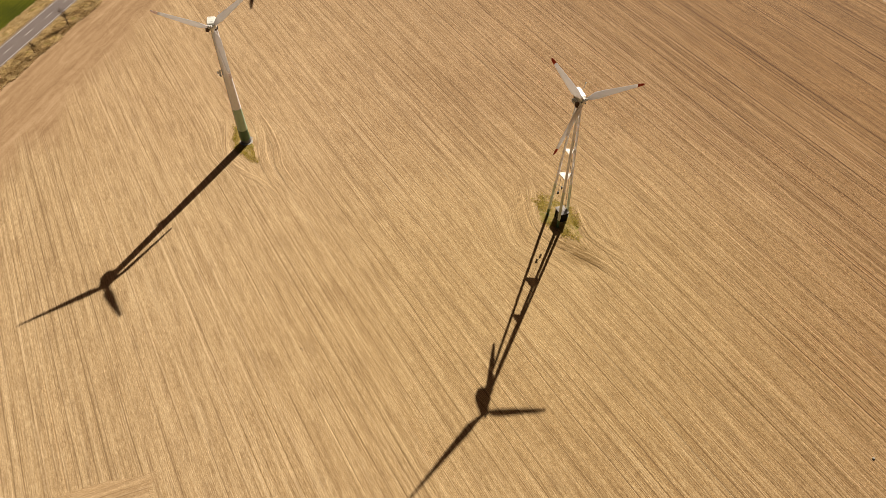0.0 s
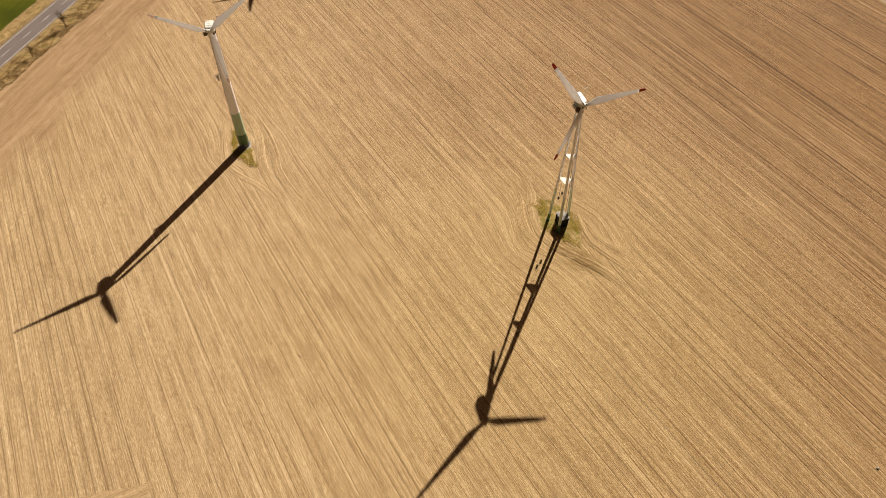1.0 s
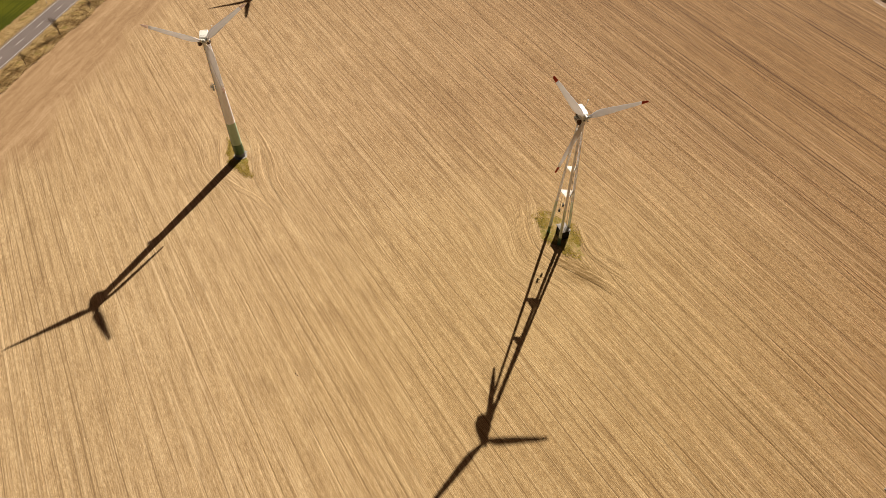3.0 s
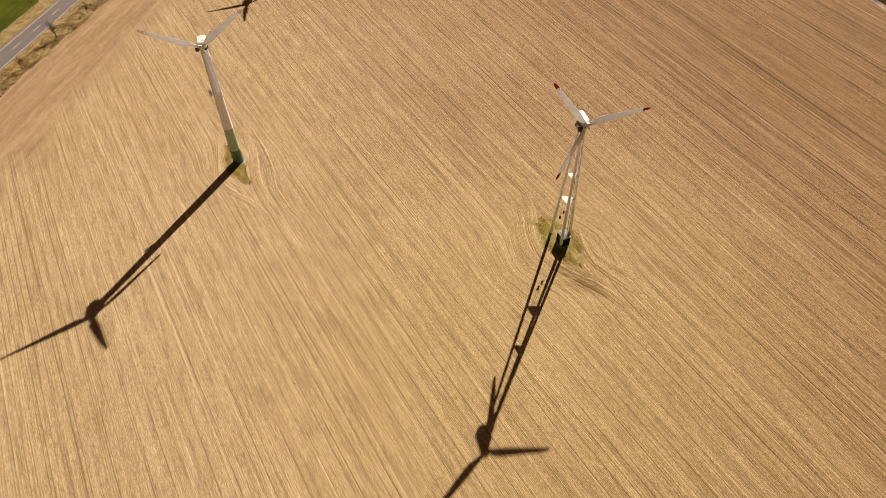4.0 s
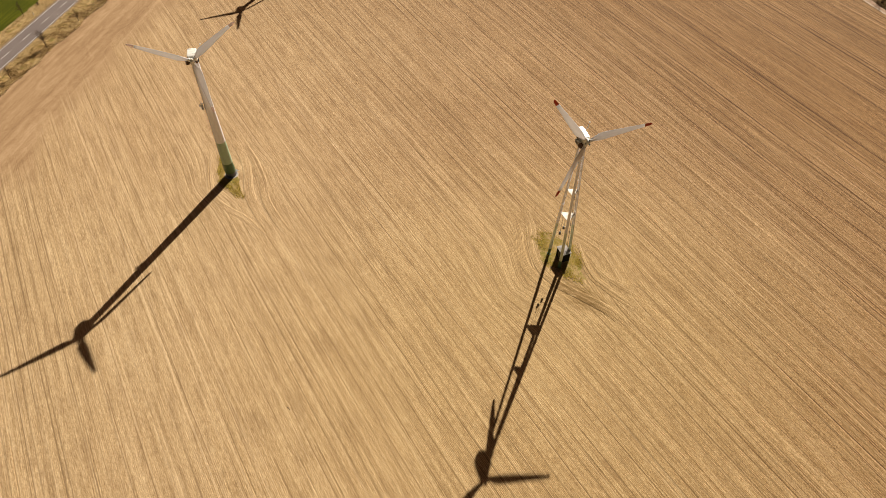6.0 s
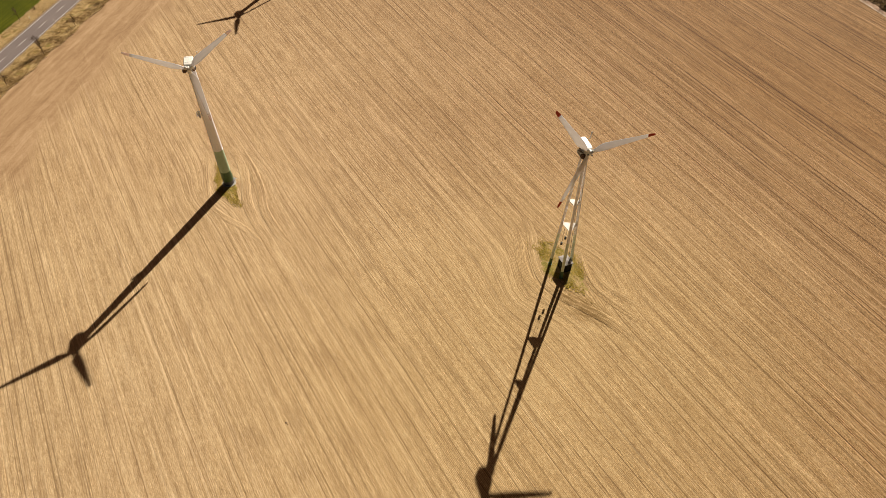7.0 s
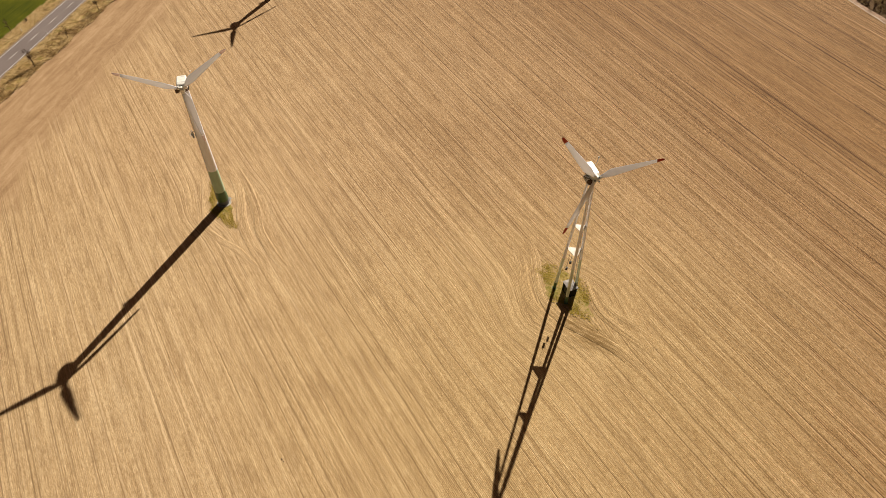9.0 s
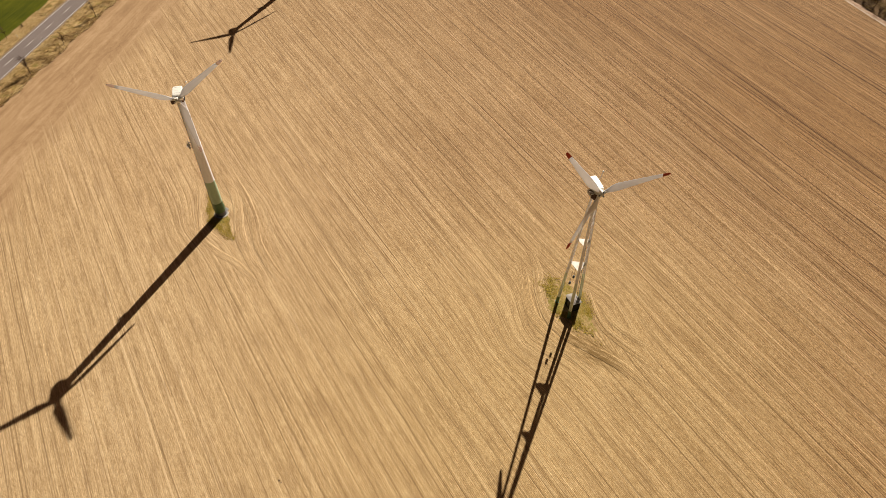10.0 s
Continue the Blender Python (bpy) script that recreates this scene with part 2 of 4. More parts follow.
def green_field_material():
    """Young cereal in thin rows along the road, with paler tramlines."""
    m, t, b = material("young_cereal", 0.9)
    b.inputs["Specular IOR Level"].default_value = 0.08
    v = node(t, "ShaderNodeMapping", {"Vector": place(t), "Rotation": (0, 0, radians(2.0))}).outputs[0]
    rows = noise_of(t, v, 1.0, 3, 0.6, (2.2, 0.05, 1))
    patch = noise_of(t, v, 0.06, 4)
    leaf = noise_of(t, v, 6.0, 5, 0.7)
    x = node(t, "ShaderNodeSeparateXYZ", {0: v}).outputs[0]
    f = None
    for s, w in ((rows, 0.36), (patch, 0.34), (leaf, 0.30)):
        k = node(t, "ShaderNodeMath", {0: s, 1: w}, operation="MULTIPLY").outputs[0]
        f = k if f is None else node(t, "ShaderNodeMath", {0: f, 1: k}, operation="ADD").outputs[0]
    col = ramp(t, f, [(0.38, (0.028, 0.037, 0.001)), (0.5, (0.064, 0.072, 0.002)), (0.62, (0.122, 0.120, 0.006))])
    w = node(t, "ShaderNodeMath", {0: x, 1: 9.0}, operation="PINGPONG").outputs[0]
    line = node(t, "ShaderNodeMapRange", {0: w, 1: 0.10, 2: 0.32, 3: 0.75, 4: 0.0}).outputs[0]
    t.links.new(mix(t, line, col, (0.13, 0.14, 0.03)), b.inputs["Base Color"])
    bump(t, b, leaf, 0.5, 0.08)
    return m


def painted_steel(name, colour, dirt, rough=0.42):
    """Weathered gloss paint with rain streaks down the height and faint grime."""
    m, t, b = material(name, rough)
    v = local(t)
    streak = noise_of(t, v, 1.0, 4, 0.6, (3.0, 3.0, 0.10))
    spot = noise_of(t, v, 0.9, 5, 0.65)
    f = node(t, "ShaderNodeMath", {0: streak, 1: spot}, operation="MULTIPLY").outputs[0]
    t.links.new(ramp(t, f, [(0.20, colour), (0.52, dirt)]), b.inputs["Base Color"])
    t.links.new(node(t, "ShaderNodeMapRange", {0: spot, 1: 0.3, 2: 0.7, 3: rough - 0.08, 4: rough + 0.15}).outputs[0], b.inputs["Roughness"])
    return m


def turf_material():
    """Rough plot: olive and yellow grass in patches over straw-coloured earth."""
    m, t, b = material("patch_turf", 0.95)
    pos = place(t)
    big, small, fine = noise_of(t, pos, 0.33, 4, 0.6), noise_of(t, pos, 1.7, 5, 0.7), noise_of(t, pos, 5.5, 5, 0.8)
    f = weigh(t, ((big, 0.5), (small, 0.3), (fine, 0.2)))
    t.links.new(ramp(t, f, [(0.39, (0.150, 0.135, 0.016)), (0.46, (0.25, 0.195, 0.036)), (0.51, (0.36, 0.250, 0.086)), (0.57, (0.45, 0.300, 0.142))]), b.inputs["Base Color"])
    bump(t, b, fine, 0.8, 0.08)
    return m


def verge_material():
    """Winter verge: dead straw, brown leaf mould and a little olive moss in uneven patches."""
    m, t, b = material("verge_litter", 0.95)
    b.inputs["Specular IOR Level"].default_value = 0.1
    pos = place(t)
    big, small, fine = noise_of(t, pos, 0.22, 4, 0.6), noise_of(t, pos, 1.1, 5, 0.7), noise_of(t, pos, 4.0, 5, 0.8)
    f = weigh(t, ((big, 0.40), (small, 0.40), (fine, 0.20)))
    col = ramp(t, f, [(0.38, (0.085, 0.048, 0.014)), (0.46, (0.21, 0.130, 0.042)), (0.53, (0.40, 0.265, 0.110)), (0.62, (0.56, 0.40, 0.205))])
    moss = node(t, "ShaderNodeMapRange", {0: noise_of(t, pos, 0.35, 5, 0.7), 1: 0.50, 2: 0.62, 3: 0.0, 4: 0.65}).outputs[0]
    t.links.new(mix(t, moss, col, (0.155, 0.135, 0.026)), b.inputs["Base Color"])
    bump(t, b, small, 0.9, 0.12)
    return m


M_PATCH = turf_material()
M_FIELD = field_material()
M_HEAD = headland_material()
M_GREEN = green_field_material()
M_WHITE = painted_steel("white_paint", (0.95, 0.95, 0.99), (0.89, 0.89, 0.93), 0.30)
M_SHELL = painted_steel("shell_white", (0.88, 0.86, 0.79), (0.78, 0.75, 0.68), 0.35)
M_LGREEN = painted_steel("light_green_paint", (0.42, 0.57, 0.40), (0.35, 0.48, 0.33))
M_PGREEN = painted_steel("pale_green_paint", (0.72, 0.80, 0.66), (0.62, 0.69, 0.55))
M_DGREEN = painted_steel("dark_green_paint", (0.085, 0.175, 0.08), (0.06, 0.12, 0.055))
M_BLUE = painted_steel("blue_grey_paint", (0.13, 0.15, 0.19), (0.10, 0.10, 0.115))
M_BLADE = painted_steel("blade_gelcoat", (0.82, 0.80, 0.83), (0.74, 0.72, 0.74), 0.32)


def thin_shell(m, colour, share):
    """Thin glass-fibre lets some light through."""
    t = m.node_tree
    glow = node(t, "ShaderNodeBsdfTranslucent", {"Color": (*colour, 1)})
    both = node(t, "ShaderNodeMixShader", {0: share, 1: t.nodes["Principled BSDF"].outputs[0], 2: glow.outputs[0]})
    t.links.new(both.outputs[0], t.nodes["Material Output"].inputs[0])


thin_shell(M_BLADE, (0.80, 0.78, 0.76), 0.45)
M_RED = painted_steel("red_tip_paint", (0.40, 0.055, 0.022), (0.24, 0.04, 0.02), 0.45)
thin_shell(M_RED, (0.42, 0.06, 0.025), 0.35)
M_FADED = painted_steel("faded_tip_paint", (0.80, 0.69, 0.65), (0.66, 0.55, 0.51), 0.5)
thin_shell(M_FADED, (0.72, 0.60, 0.55), 0.45)
M_DARK = two_scale("dark_metal", (0.018, 0.016, 0.014), (0.05, 0.042, 0.036), 1.5, 14, 0.55, 0.2, 0.01, False, 0.3)
M_BROWN = two_scale("brown_housing", (0.05, 0.022, 0.012), (0.11, 0.055, 0.03), 1.2, 9, 0.6, 0.2, 0.01, False)
M_PLATE = painted_steel("cream_plate_paint", (0.54, 0.46, 0.37), (0.45, 0.38, 0.30), 0.5)
M_STEEL = two_scale("galvanised_steel", (0.30, 0.31, 0.33), (0.50, 0.51, 0.53), 2, 18, 0.45, 0.15, 0.01, False, 0.7)
M_CONC = two_scale("concrete", (0.30, 0.275, 0.24), (0.48, 0.45, 0.40), 0.9, 8, 0.9, 0.4, 0.02, False)
M_ROOF = two_scale("grey_roof_felt", (0.20, 0.18, 0.165), (0.40, 0.365, 0.34), 1.1, 8, 0.85, 0.4, 0.02, False)
M_HUT = two_scale("dark_hut_boards", (0.010, 0.010, 0.008), (0.026, 0.024, 0.018), 0.8, 7, 0.95, 0.3, 0.01, False)
M_ROAD = two_scale("asphalt", (0.145, 0.112, 0.100), (0.200, 0.158, 0.142), 0.12, 7, 0.88, 0.3, 0.01)
M_LINE = two_scale("road_paint", (0.50, 0.46, 0.42), (0.74, 0.70, 0.66), 0.8, 9, 0.7, 0.2, 0.005)
M_KERB = two_scale("sandy_shoulder", (0.22, 0.15, 0.085), (0.38, 0.27, 0.165), 0.5, 6, 0.95, 0.6, 0.03)
M_VERGE = verge_material()
M_TRACK = two_scale("pale_track", (0.26, 0.18, 0.12), (0.66, 0.54, 0.43), 0.6, 3, 0.95, 0.6, 0.04)
M_LITTER = two_scale("leaf_litter", (0.20, 0.115, 0.070), (0.52, 0.36, 0.25), 0.5, 3, 0.95, 0.7, 0.06)
M_SCRUB = two_scale("scrub_floor", (0.048, 0.021, 0.006), (0.17, 0.095, 0.030), 0.16, 2.2, 0.95, 0.9, 0.15)
M_BARK = two_scale("bark", (0.048, 0.024, 0.011), (0.13, 0.072, 0.036), 3, 22, 0.9, 0.6, 0.02, False)


def blades_of(name, stops):
    """Grass whose tone changes from tuft to tuft."""
    m, t, b = material(name, 0.9)
    b.inputs["Specular IOR Level"].default_value = 0.1
    r = node(t, "ShaderNodeNewGeometry").outputs["Random Per Island"]
    drift = noise_of(t, place(t), 0.35, 3)
    f = node(t, "ShaderNodeMath", {0: r, 1: 0.45}, operation="MULTIPLY").outputs[0]
    f = node(t, "ShaderNodeMath", {0: drift, 1: 0.75, 2: f}, operation="MULTIPLY_ADD").outputs[0]
    t.links.new(ramp(t, f, stops), b.inputs["Base Color"])
    return m


M_STRAW = blades_of("dry_grass", [(0.28, (0.17, 0.115, 0.030)), (0.5, (0.47, 0.305, 0.125)), (0.8, (0.62, 0.45, 0.22))])
M_GRASS = blades_of("rough_grass", [(0.28, (0.19, 0.155, 0.012)), (0.5, (0.30, 0.215, 0.028)), (0.8, (0.45, 0.305, 0.090))])
M_BRIAR = blades_of("briar", [(0.34, (0.095, 0.046, 0.013)), (0.55, (0.24, 0.140, 0.045)), (0.78, (0.50, 0.335, 0.145))])
M_BRUSH = blades_of("brush", [(0.3, (0.06, 0.028, 0.007)), (0.55, (0.125, 0.066, 0.018)), (0.8, (0.28, 0.18, 0.055))])


# ---- building helpers ----
def mesh_of(name, bm, mat, smooth=False):
    me = bpy.data.meshes.new(name)
    bm.normal_update()
    bm.to_mesh(me)
    bm.free()
    me.materials.append(mat)
    if smooth:
        me.polygons.foreach_set("use_smooth", [len(f.vertices) <= 4 for f in me.polygons])
    return me


def part(name, bm, mat, parent, label="", smooth=False):
    ob = new(name, bm if isinstance(bm, bpy.types.Mesh) else mesh_of(name, bm, mat, smooth))
    ob.parent = parent
    if label:
        ob["label"] = label
    return ob


def raw(name, verts, faces, mat, uv=None, smooth=False):
    """A mesh from numpy arrays of corners and four-sided (or three-sided) faces."""
    me = bpy.data.meshes.new(name)
    verts, faces = np.asarray(verts, dtype=np.float32), np.asarray(faces, dtype=np.int32)
    k = faces.shape[1]
    me.vertices.add(len(verts))
    me.vertices.foreach_set("co", verts.ravel())
    me.loops.add(faces.size)
    me.loops.foreach_set("vertex_index", faces.ravel())
    me.polygons.add(len(faces))
    me.polygons.foreach_set("loop_start", np.arange(0, faces.size, k, dtype=np.int32))
    if smooth:
        me.polygons.foreach_set("use_smooth", np.ones(len(faces), dtype=bool))
    if uv is not None:
        layer = me.uv_layers.new(name="rows")
        layer.data.foreach_set("uv", np.asarray(uv, dtype=np.float32)[faces.ravel()].ravel())
    me.update(calc_edges=True)
    me.materials.append(mat)
    return me


def box(bm, lo, hi, bevel=0.0, m=None):
    r = bmesh.ops.create_cube(bm, size=1.0)
    sz = [h - l for l, h in zip(lo, hi)]
    c = [(h + l) / 2 for l, h in zip(lo, hi)]
    bmesh.ops.transform(bm, matrix=Matrix.Translation(c) @ Matrix.Diagonal((*sz, 1)), verts=r["verts"])
    vs = list(r["verts"])
    if bevel:
        es = list({e for v in vs for e in v.link_edges})
        out = bmesh.ops.bevel(bm, geom=es, offset=bevel, segments=2, affect="EDGES", profile=0.6)
        vs = list({v for f in out["faces"] for v in f.verts} | {v for v in vs if v.is_valid})
    if m is not None:
        bmesh.ops.transform(bm, matrix=m, verts=[v for v in vs if v.is_valid])
    return bm


def tube(bm, a, b, ra, rb, n=12, cap=True):
    a, b = Vector(a), Vector(b)
    d = b - a
    q = d.to_track_quat("Z", "Y").to_matrix()
    rings = []
    for p, r in ((a, ra), (b, rb)):
        rings.append([bm.verts.new(p + q @ Vector((r * math.cos(2 * math.pi * i / n), r * math.sin(2 * math.pi * i / n), 0))) for i in range(n)])
    for i in range(n):
        bm.faces.new((rings[0][i], rings[0][(i + 1) % n], rings[1][(i + 1) % n], rings[1][i]))
    if cap:
        bm.faces.new(rings[0][::-1])
        bm.faces.new(rings[1])
    return bm


def lathe(bm, profile, n=32, m=None, cap=True):
    """Turns (radius, height) pairs round the z axis."""
    rings = []
    for r, z in profile:
        rings.append([bm.verts.new((r * math.cos(2 * math.pi * i / n), r * math.sin(2 * math.pi * i / n), z)) for i in range(n)])
    for lo, hi in zip(rings, rings[1:]):
        for i in range(n):
            bm.faces.new((lo[i], lo[(i + 1) % n], hi[(i + 1) % n], hi[i]))
    if cap:
        bm.faces.new(rings[0][::-1])
        bm.faces.new(rings[-1])
    if m is not None:
        bmesh.ops.transform(bm, matrix=m, verts=[v for ring in rings for v in ring])
    return bm


def thing(name, at, label, category, group="", kind=""):
    e = new(name)
    e.matrix_basis = at
    e.empty_display_size = 0.5
    return tagged(e, label, category, group, kind)


# ---- the land ----
rng = np.random.default_rng(7)
ROW_AZ = 36.7                                             # the drill rows run this many degrees west of +y
RD = np.array([-math.sin(radians(ROW_AZ)), math.cos(radians(ROW_AZ))])
RN = np.array([math.cos(radians(ROW_AZ)), math.sin(radians(ROW_AZ))])
L_AT, R_AT, F_AT = (-60.35, 122.2), (18.87, 100.7), (-68.6, 255.0)   # the three turbines
# the rows swerve round each: how far, how wide, shift along the rows, length before and behind, on the west and on the east
TUBE_ROUND = ((2.9, 6.5, -1.0, 8.0, 6.0), (2.6, 6.0, -1.0, 6.0, 8.0))
ROUND = [(L_AT, *TUBE_ROUND), (R_AT, (5.6, 10.0, -2.0, 8.5, 6.5), (4.6, 7.5, -3.0, 7.5, 8.5)), (F_AT, *TUBE_ROUND)]


def road_x(y):
    return -146.6 + 0.040 * (y - 172.0)


def field_edge(y):
    return road_x(y) + 10.7 + 0.032 * (y - 139.0) + 0.35 * math.sin(y * 0.31) + 0.25 * math.sin(y * 0.83)


def headland_x(y):
    return -118.2 + 0.045 * (y - 150.0)


def track_x(y):
    return 132.4 - 0.345 * (y - 240.6)


def smooth_noise(x, y, seed=0):
    """Cheap sum of waves, about -1 to 1."""
    r = np.random.default_rng(seed)
    out = np.zeros_like(x)
    for i in range(6):
        a, k, p = r.uniform(0, 6.28), r.uniform(0.6, 1.6), r.uniform(0, 6.28)
        out += np.sin(k * (x * math.cos(a) + y * math.sin(a)) + p)
    return out / 6 * 1.6


def ground_sheet():
    n = 60
    g = np.concatenate([-np.geomspace(400, 4000, 12)[::-1], np.linspace(-380, 380, n), np.geomspace(400, 4000, 12)])
    x, y = np.meshgrid(g, g + 120, indexing="ij")
    z = np.full_like(x, -0.10)
    k = len(g)
    i = np.arange(k * k).reshape(k, k)
    f = np.stack([i[:-1, :-1], i[1:, :-1], i[1:, 1:], i[:-1, 1:]], -1).reshape(-1, 4)
    ob = new("ground", raw("ground", np.stack([x, y, z], -1).reshape(-1, 3), f, M_HEAD))
    return tagged(ob, "bare tan farmland earth, rolled smooth beside the road", "ground", kind="structure")


def drilled_rows():
    """The drilled field: real ridges and furrows that bend round the turbines' plots."""
    per, total = 2, 1560                                   # a furrow and a crest to each drill row
    width = rng.uniform(0.22, 0.30, total)
    n0 = -140.0 + np.repeat(np.cumsum(width) - width, per) + np.repeat(width, per) * np.tile(np.arange(per) / per, total)
    v = np.arange(-170.0, 292.0, 3.0)
    rows = np.floor(np.arange(len(n0)) / per).astype(int)
    phase = np.arange(len(n0)) % per
    count = rows.max() + 1
    size = rng.uniform(0.25, 1.0, count)
    rough = np.clip((n0[::per] - 30.0) / 70.0, 0, 1)       # finer tilth over the west of the field
    deep = np.where(rng.random(count) < 0.10 + 0.16 * rough, 0.25 + 0.50 * rng.random(count) ** 2.0, 0.0)
    prof = np.array([-1.0, 1.0])[phase]
    nn, vv = np.meshgrid(n0, v, indexing="ij")
    wave = 1 + 0.5 * smooth_noise(nn * 0.35, vv * 0.12, 3)
    h = (0.012 + 0.012 * rough[rows])[:, None] * prof[:, None] * size[rows][:, None] * wave
    pace, start = rng.uniform(0.05, 0.22, count), rng.uniform(0, 6.28, count)
    broken = np.clip(0.55 + np.sin(vv * pace[rows][:, None] + start[rows][:, None]), 0, 1)
    h -= (0.11 * deep[rows] * np.where(phase == 0, 1.0, -0.25))[:, None] * broken
    h += 0.006 * rng.standard_normal(h.shape)
    h += 0.05 * smooth_noise(nn * 0.25, vv * 0.03, 5)
    # the rows fan out: those further east lie closer to +y
    fan = 0.095 * 0.5 * ((nn - 50.0) + np.sqrt((nn - 50.0) ** 2 + 400.0))
    n1 = nn + np.tan(np.radians(12.5 * np.tanh(fan / 12.5))) * (vv - 60.0)
    for (cx, cy), west, east in ROUND:
        cn, cv = cx * RN[0] + cy * RN[1], cx * RD[0] + cy * RD[1]
        m = n1 - cn
        for (far, wide, shift, up, down), side in ((west, m < 0), (east, m >= 0)):
            along = vv - cv - shift
            along = np.where(along > 0, along / up, along / down)
            n1 += np.where(side, far * m / np.sqrt(m * m + 2.5) * np.exp(-(m / wide) ** 2 / 2) * np.exp(-along ** 2), 0)
    x, y = n1 * RN[0] + vv * RD[0], n1 * RN[1] + vv * RD[1]
    k, l = nn.shape
    i = np.arange(k * l).reshape(k, l)
    f = np.stack([i[:-1, :-1], i[1:, :-1], i[1:, 1:], i[:-1, 1:]], -1).reshape(-1, 4)
    xc = (x[:-1, :-1] + x[1:, 1:]) / 2
    yc = (y[:-1, :-1] + y[1:, 1:]) / 2
    ragged = np.repeat(rng.normal(0, 1.3, k // 4 + 1) + np.repeat(rng.normal(0, 1.5, k // 26 + 1), 7)[: k // 4 + 1], 4)[:k][:, None]
    edge = np.clip((x - headland_x(y) + 5.0) / 16.0, 0, 1)
    rim = np.clip(np.minimum(np.minimum(y + 76.0, 281.0 - y) / 8.0, (162.0 - x) / 8.0), 0, 1)   # the far ends run out into bare earth
    edge = np.minimum(edge, rim)
    h = h * np.clip(edge * 1.6 - 0.4, 0, 1) - 0.17 * (1 - edge) ** 2
    keep = (xc > headland_x(yc) - 4.0) & (xc < track_x(yc) - 0.4)
    keep &= (yc > -80) & (yc < 285) & (xc < 165)
    f = f[keep.ravel()]
    used = np.zeros(k * l, dtype=bool)
    used[f.ravel()] = True
    index = np.cumsum(used) - 1
    co = np.stack([x, y, h], -1).reshape(-1, 3)[used]
    uv = np.stack([nn, vv], -1).reshape(-1, 2)[used]
    ob = new("field", raw("field", co, index[f], M_FIELD, uv))
    fade = np.clip(np.minimum((x - headland_x(y) - ragged) / 9.0, rim), 0, 1).ravel()[used]
    ob.data.attributes.new("edge", "FLOAT", "POINT").data.foreach_set("value", fade.astype(np.float32))
    return tagged(ob, "straw-brown drilled field in long parallel furrows", "field", kind="structure")


def cross_rows():
    """The end strip where the drill turned, its rows lying across the others."""
    a = radians(66)
    d, w = np.array([math.sin(a), math.cos(a)]), np.array([-math.cos(a), math.sin(a)])
    n0, v = np.arange(-16.0, 16.0, 0.13), np.arange(-60.0, 40.0, 3.0)
    nn, vv = np.meshgrid(n0, v, indexing="ij")
    h = 0.016 * np.array([-1.0, 1.0])[np.arange(len(n0)) % 2][:, None] + 0.010 * rng.standard_normal(nn.shape)
    bend = 0.004 * (vv + 10) ** 2 * np.sign(vv + 10) * 0.2
    x, y = -62 + nn * w[0] + vv * d[0], 20 + nn * w[1] + vv * d[1] + bend
    k, l = nn.shape
    i = np.arange(k * l).reshape(k, l)
    f = np.stack([i[:-1, :-1], i[1:, :-1], i[1:, 1:], i[:-1, 1:]], -1).reshape(-1, 4)
    inside = np.clip(np.minimum((31.6 + 0.42 * (x + 61) - y) / 2.6, (-48 - x) / 3.5), 0, 1)
    lift = 0.10 * inside - 0.06 * (1 - inside) + 0.02 * smooth_noise(x * 0.8, y * 0.8, 9)
    xc, yc = (x[:-1, :-1] + x[1:, 1:]) / 2, (y[:-1, :-1] + y[1:, 1:]) / 2
    f = f[((yc < 31.6 + 0.42 * (xc + 61)) & (xc < -48)).ravel()]
    ob = new("field", raw("field", np.stack([x, y, h + lift], -1).reshape(-1, 3), f, M_FIELD, np.stack([nn + 400, vv], -1).reshape(-1, 2)))
    ob.data.attributes.new("edge", "FLOAT", "POINT").data.foreach_set("value", np.full(nn.size, 0.7, dtype=np.float32))
    return tagged(ob, "turning strip of the drilled field, furrows lying crosswise", "field", kind="structure")


def strip(name, mat, left, right, y0, y1, dy, z, label, category, across=2, lump=0.0, seed=1):
    """A band of ground along the road between two edges given as functions of y."""
    y = np.arange(y0, y1 + dy, dy)
    s = np.linspace(0, 1, across)
    xl, xr = np.array([left(a) for a in y]), np.array([right(a) for a in y])
    x = xl[None, :] + (xr - xl)[None, :] * s[:, None]
    yy = np.repeat(y[None, :], across, 0)
    zz = np.full_like(x, z)
    if lump:
        zz = zz + lump * (0.5 + 0.5 * smooth_noise(x * 0.9, yy * 0.8, seed)) * np.sin(np.pi * s)[:, None]
    i = np.arange(x.size).reshape(x.shape)
    f = np.stack([i[:-1, :-1], i[1:, :-1], i[1:, 1:], i[:-1, 1:]], -1).reshape(-1, 4)
    ob = new(name, raw(name, np.stack([x, yy, zz], -1).reshape(-1, 3), f, mat, smooth=lump > 0))
    return tagged(ob, label, category, kind="structure")


def slab(name, mat, x0, x1, y0, y1, z0, z1, parent, label=""):
    """A thin straight strip of paint lying along the road."""
    n = max(2, int((y1 - y0) / 25) + 2)
    y = np.linspace(y0, y1, n)
    c = np.array([road_x(a) for a in y])
    v = np.concatenate([np.stack([c + x, y, np.full(n, z)], -1) for x, z in ((x0, z0), (x0, z1), (x1, z1), (x1, z0))])
    f = []
    for a, b in ((0, 1), (1, 2), (2, 3)):
        for i in range(n - 1):
            f.append((a * n + i, a * n + i + 1, b * n + i + 1, b * n + i))
    for i in (0, n - 1):
        f.append((i, n + i, 2 * n + i, 3 * n + i))
    return part(name, raw(name, v, f, mat), mat, parent, label)


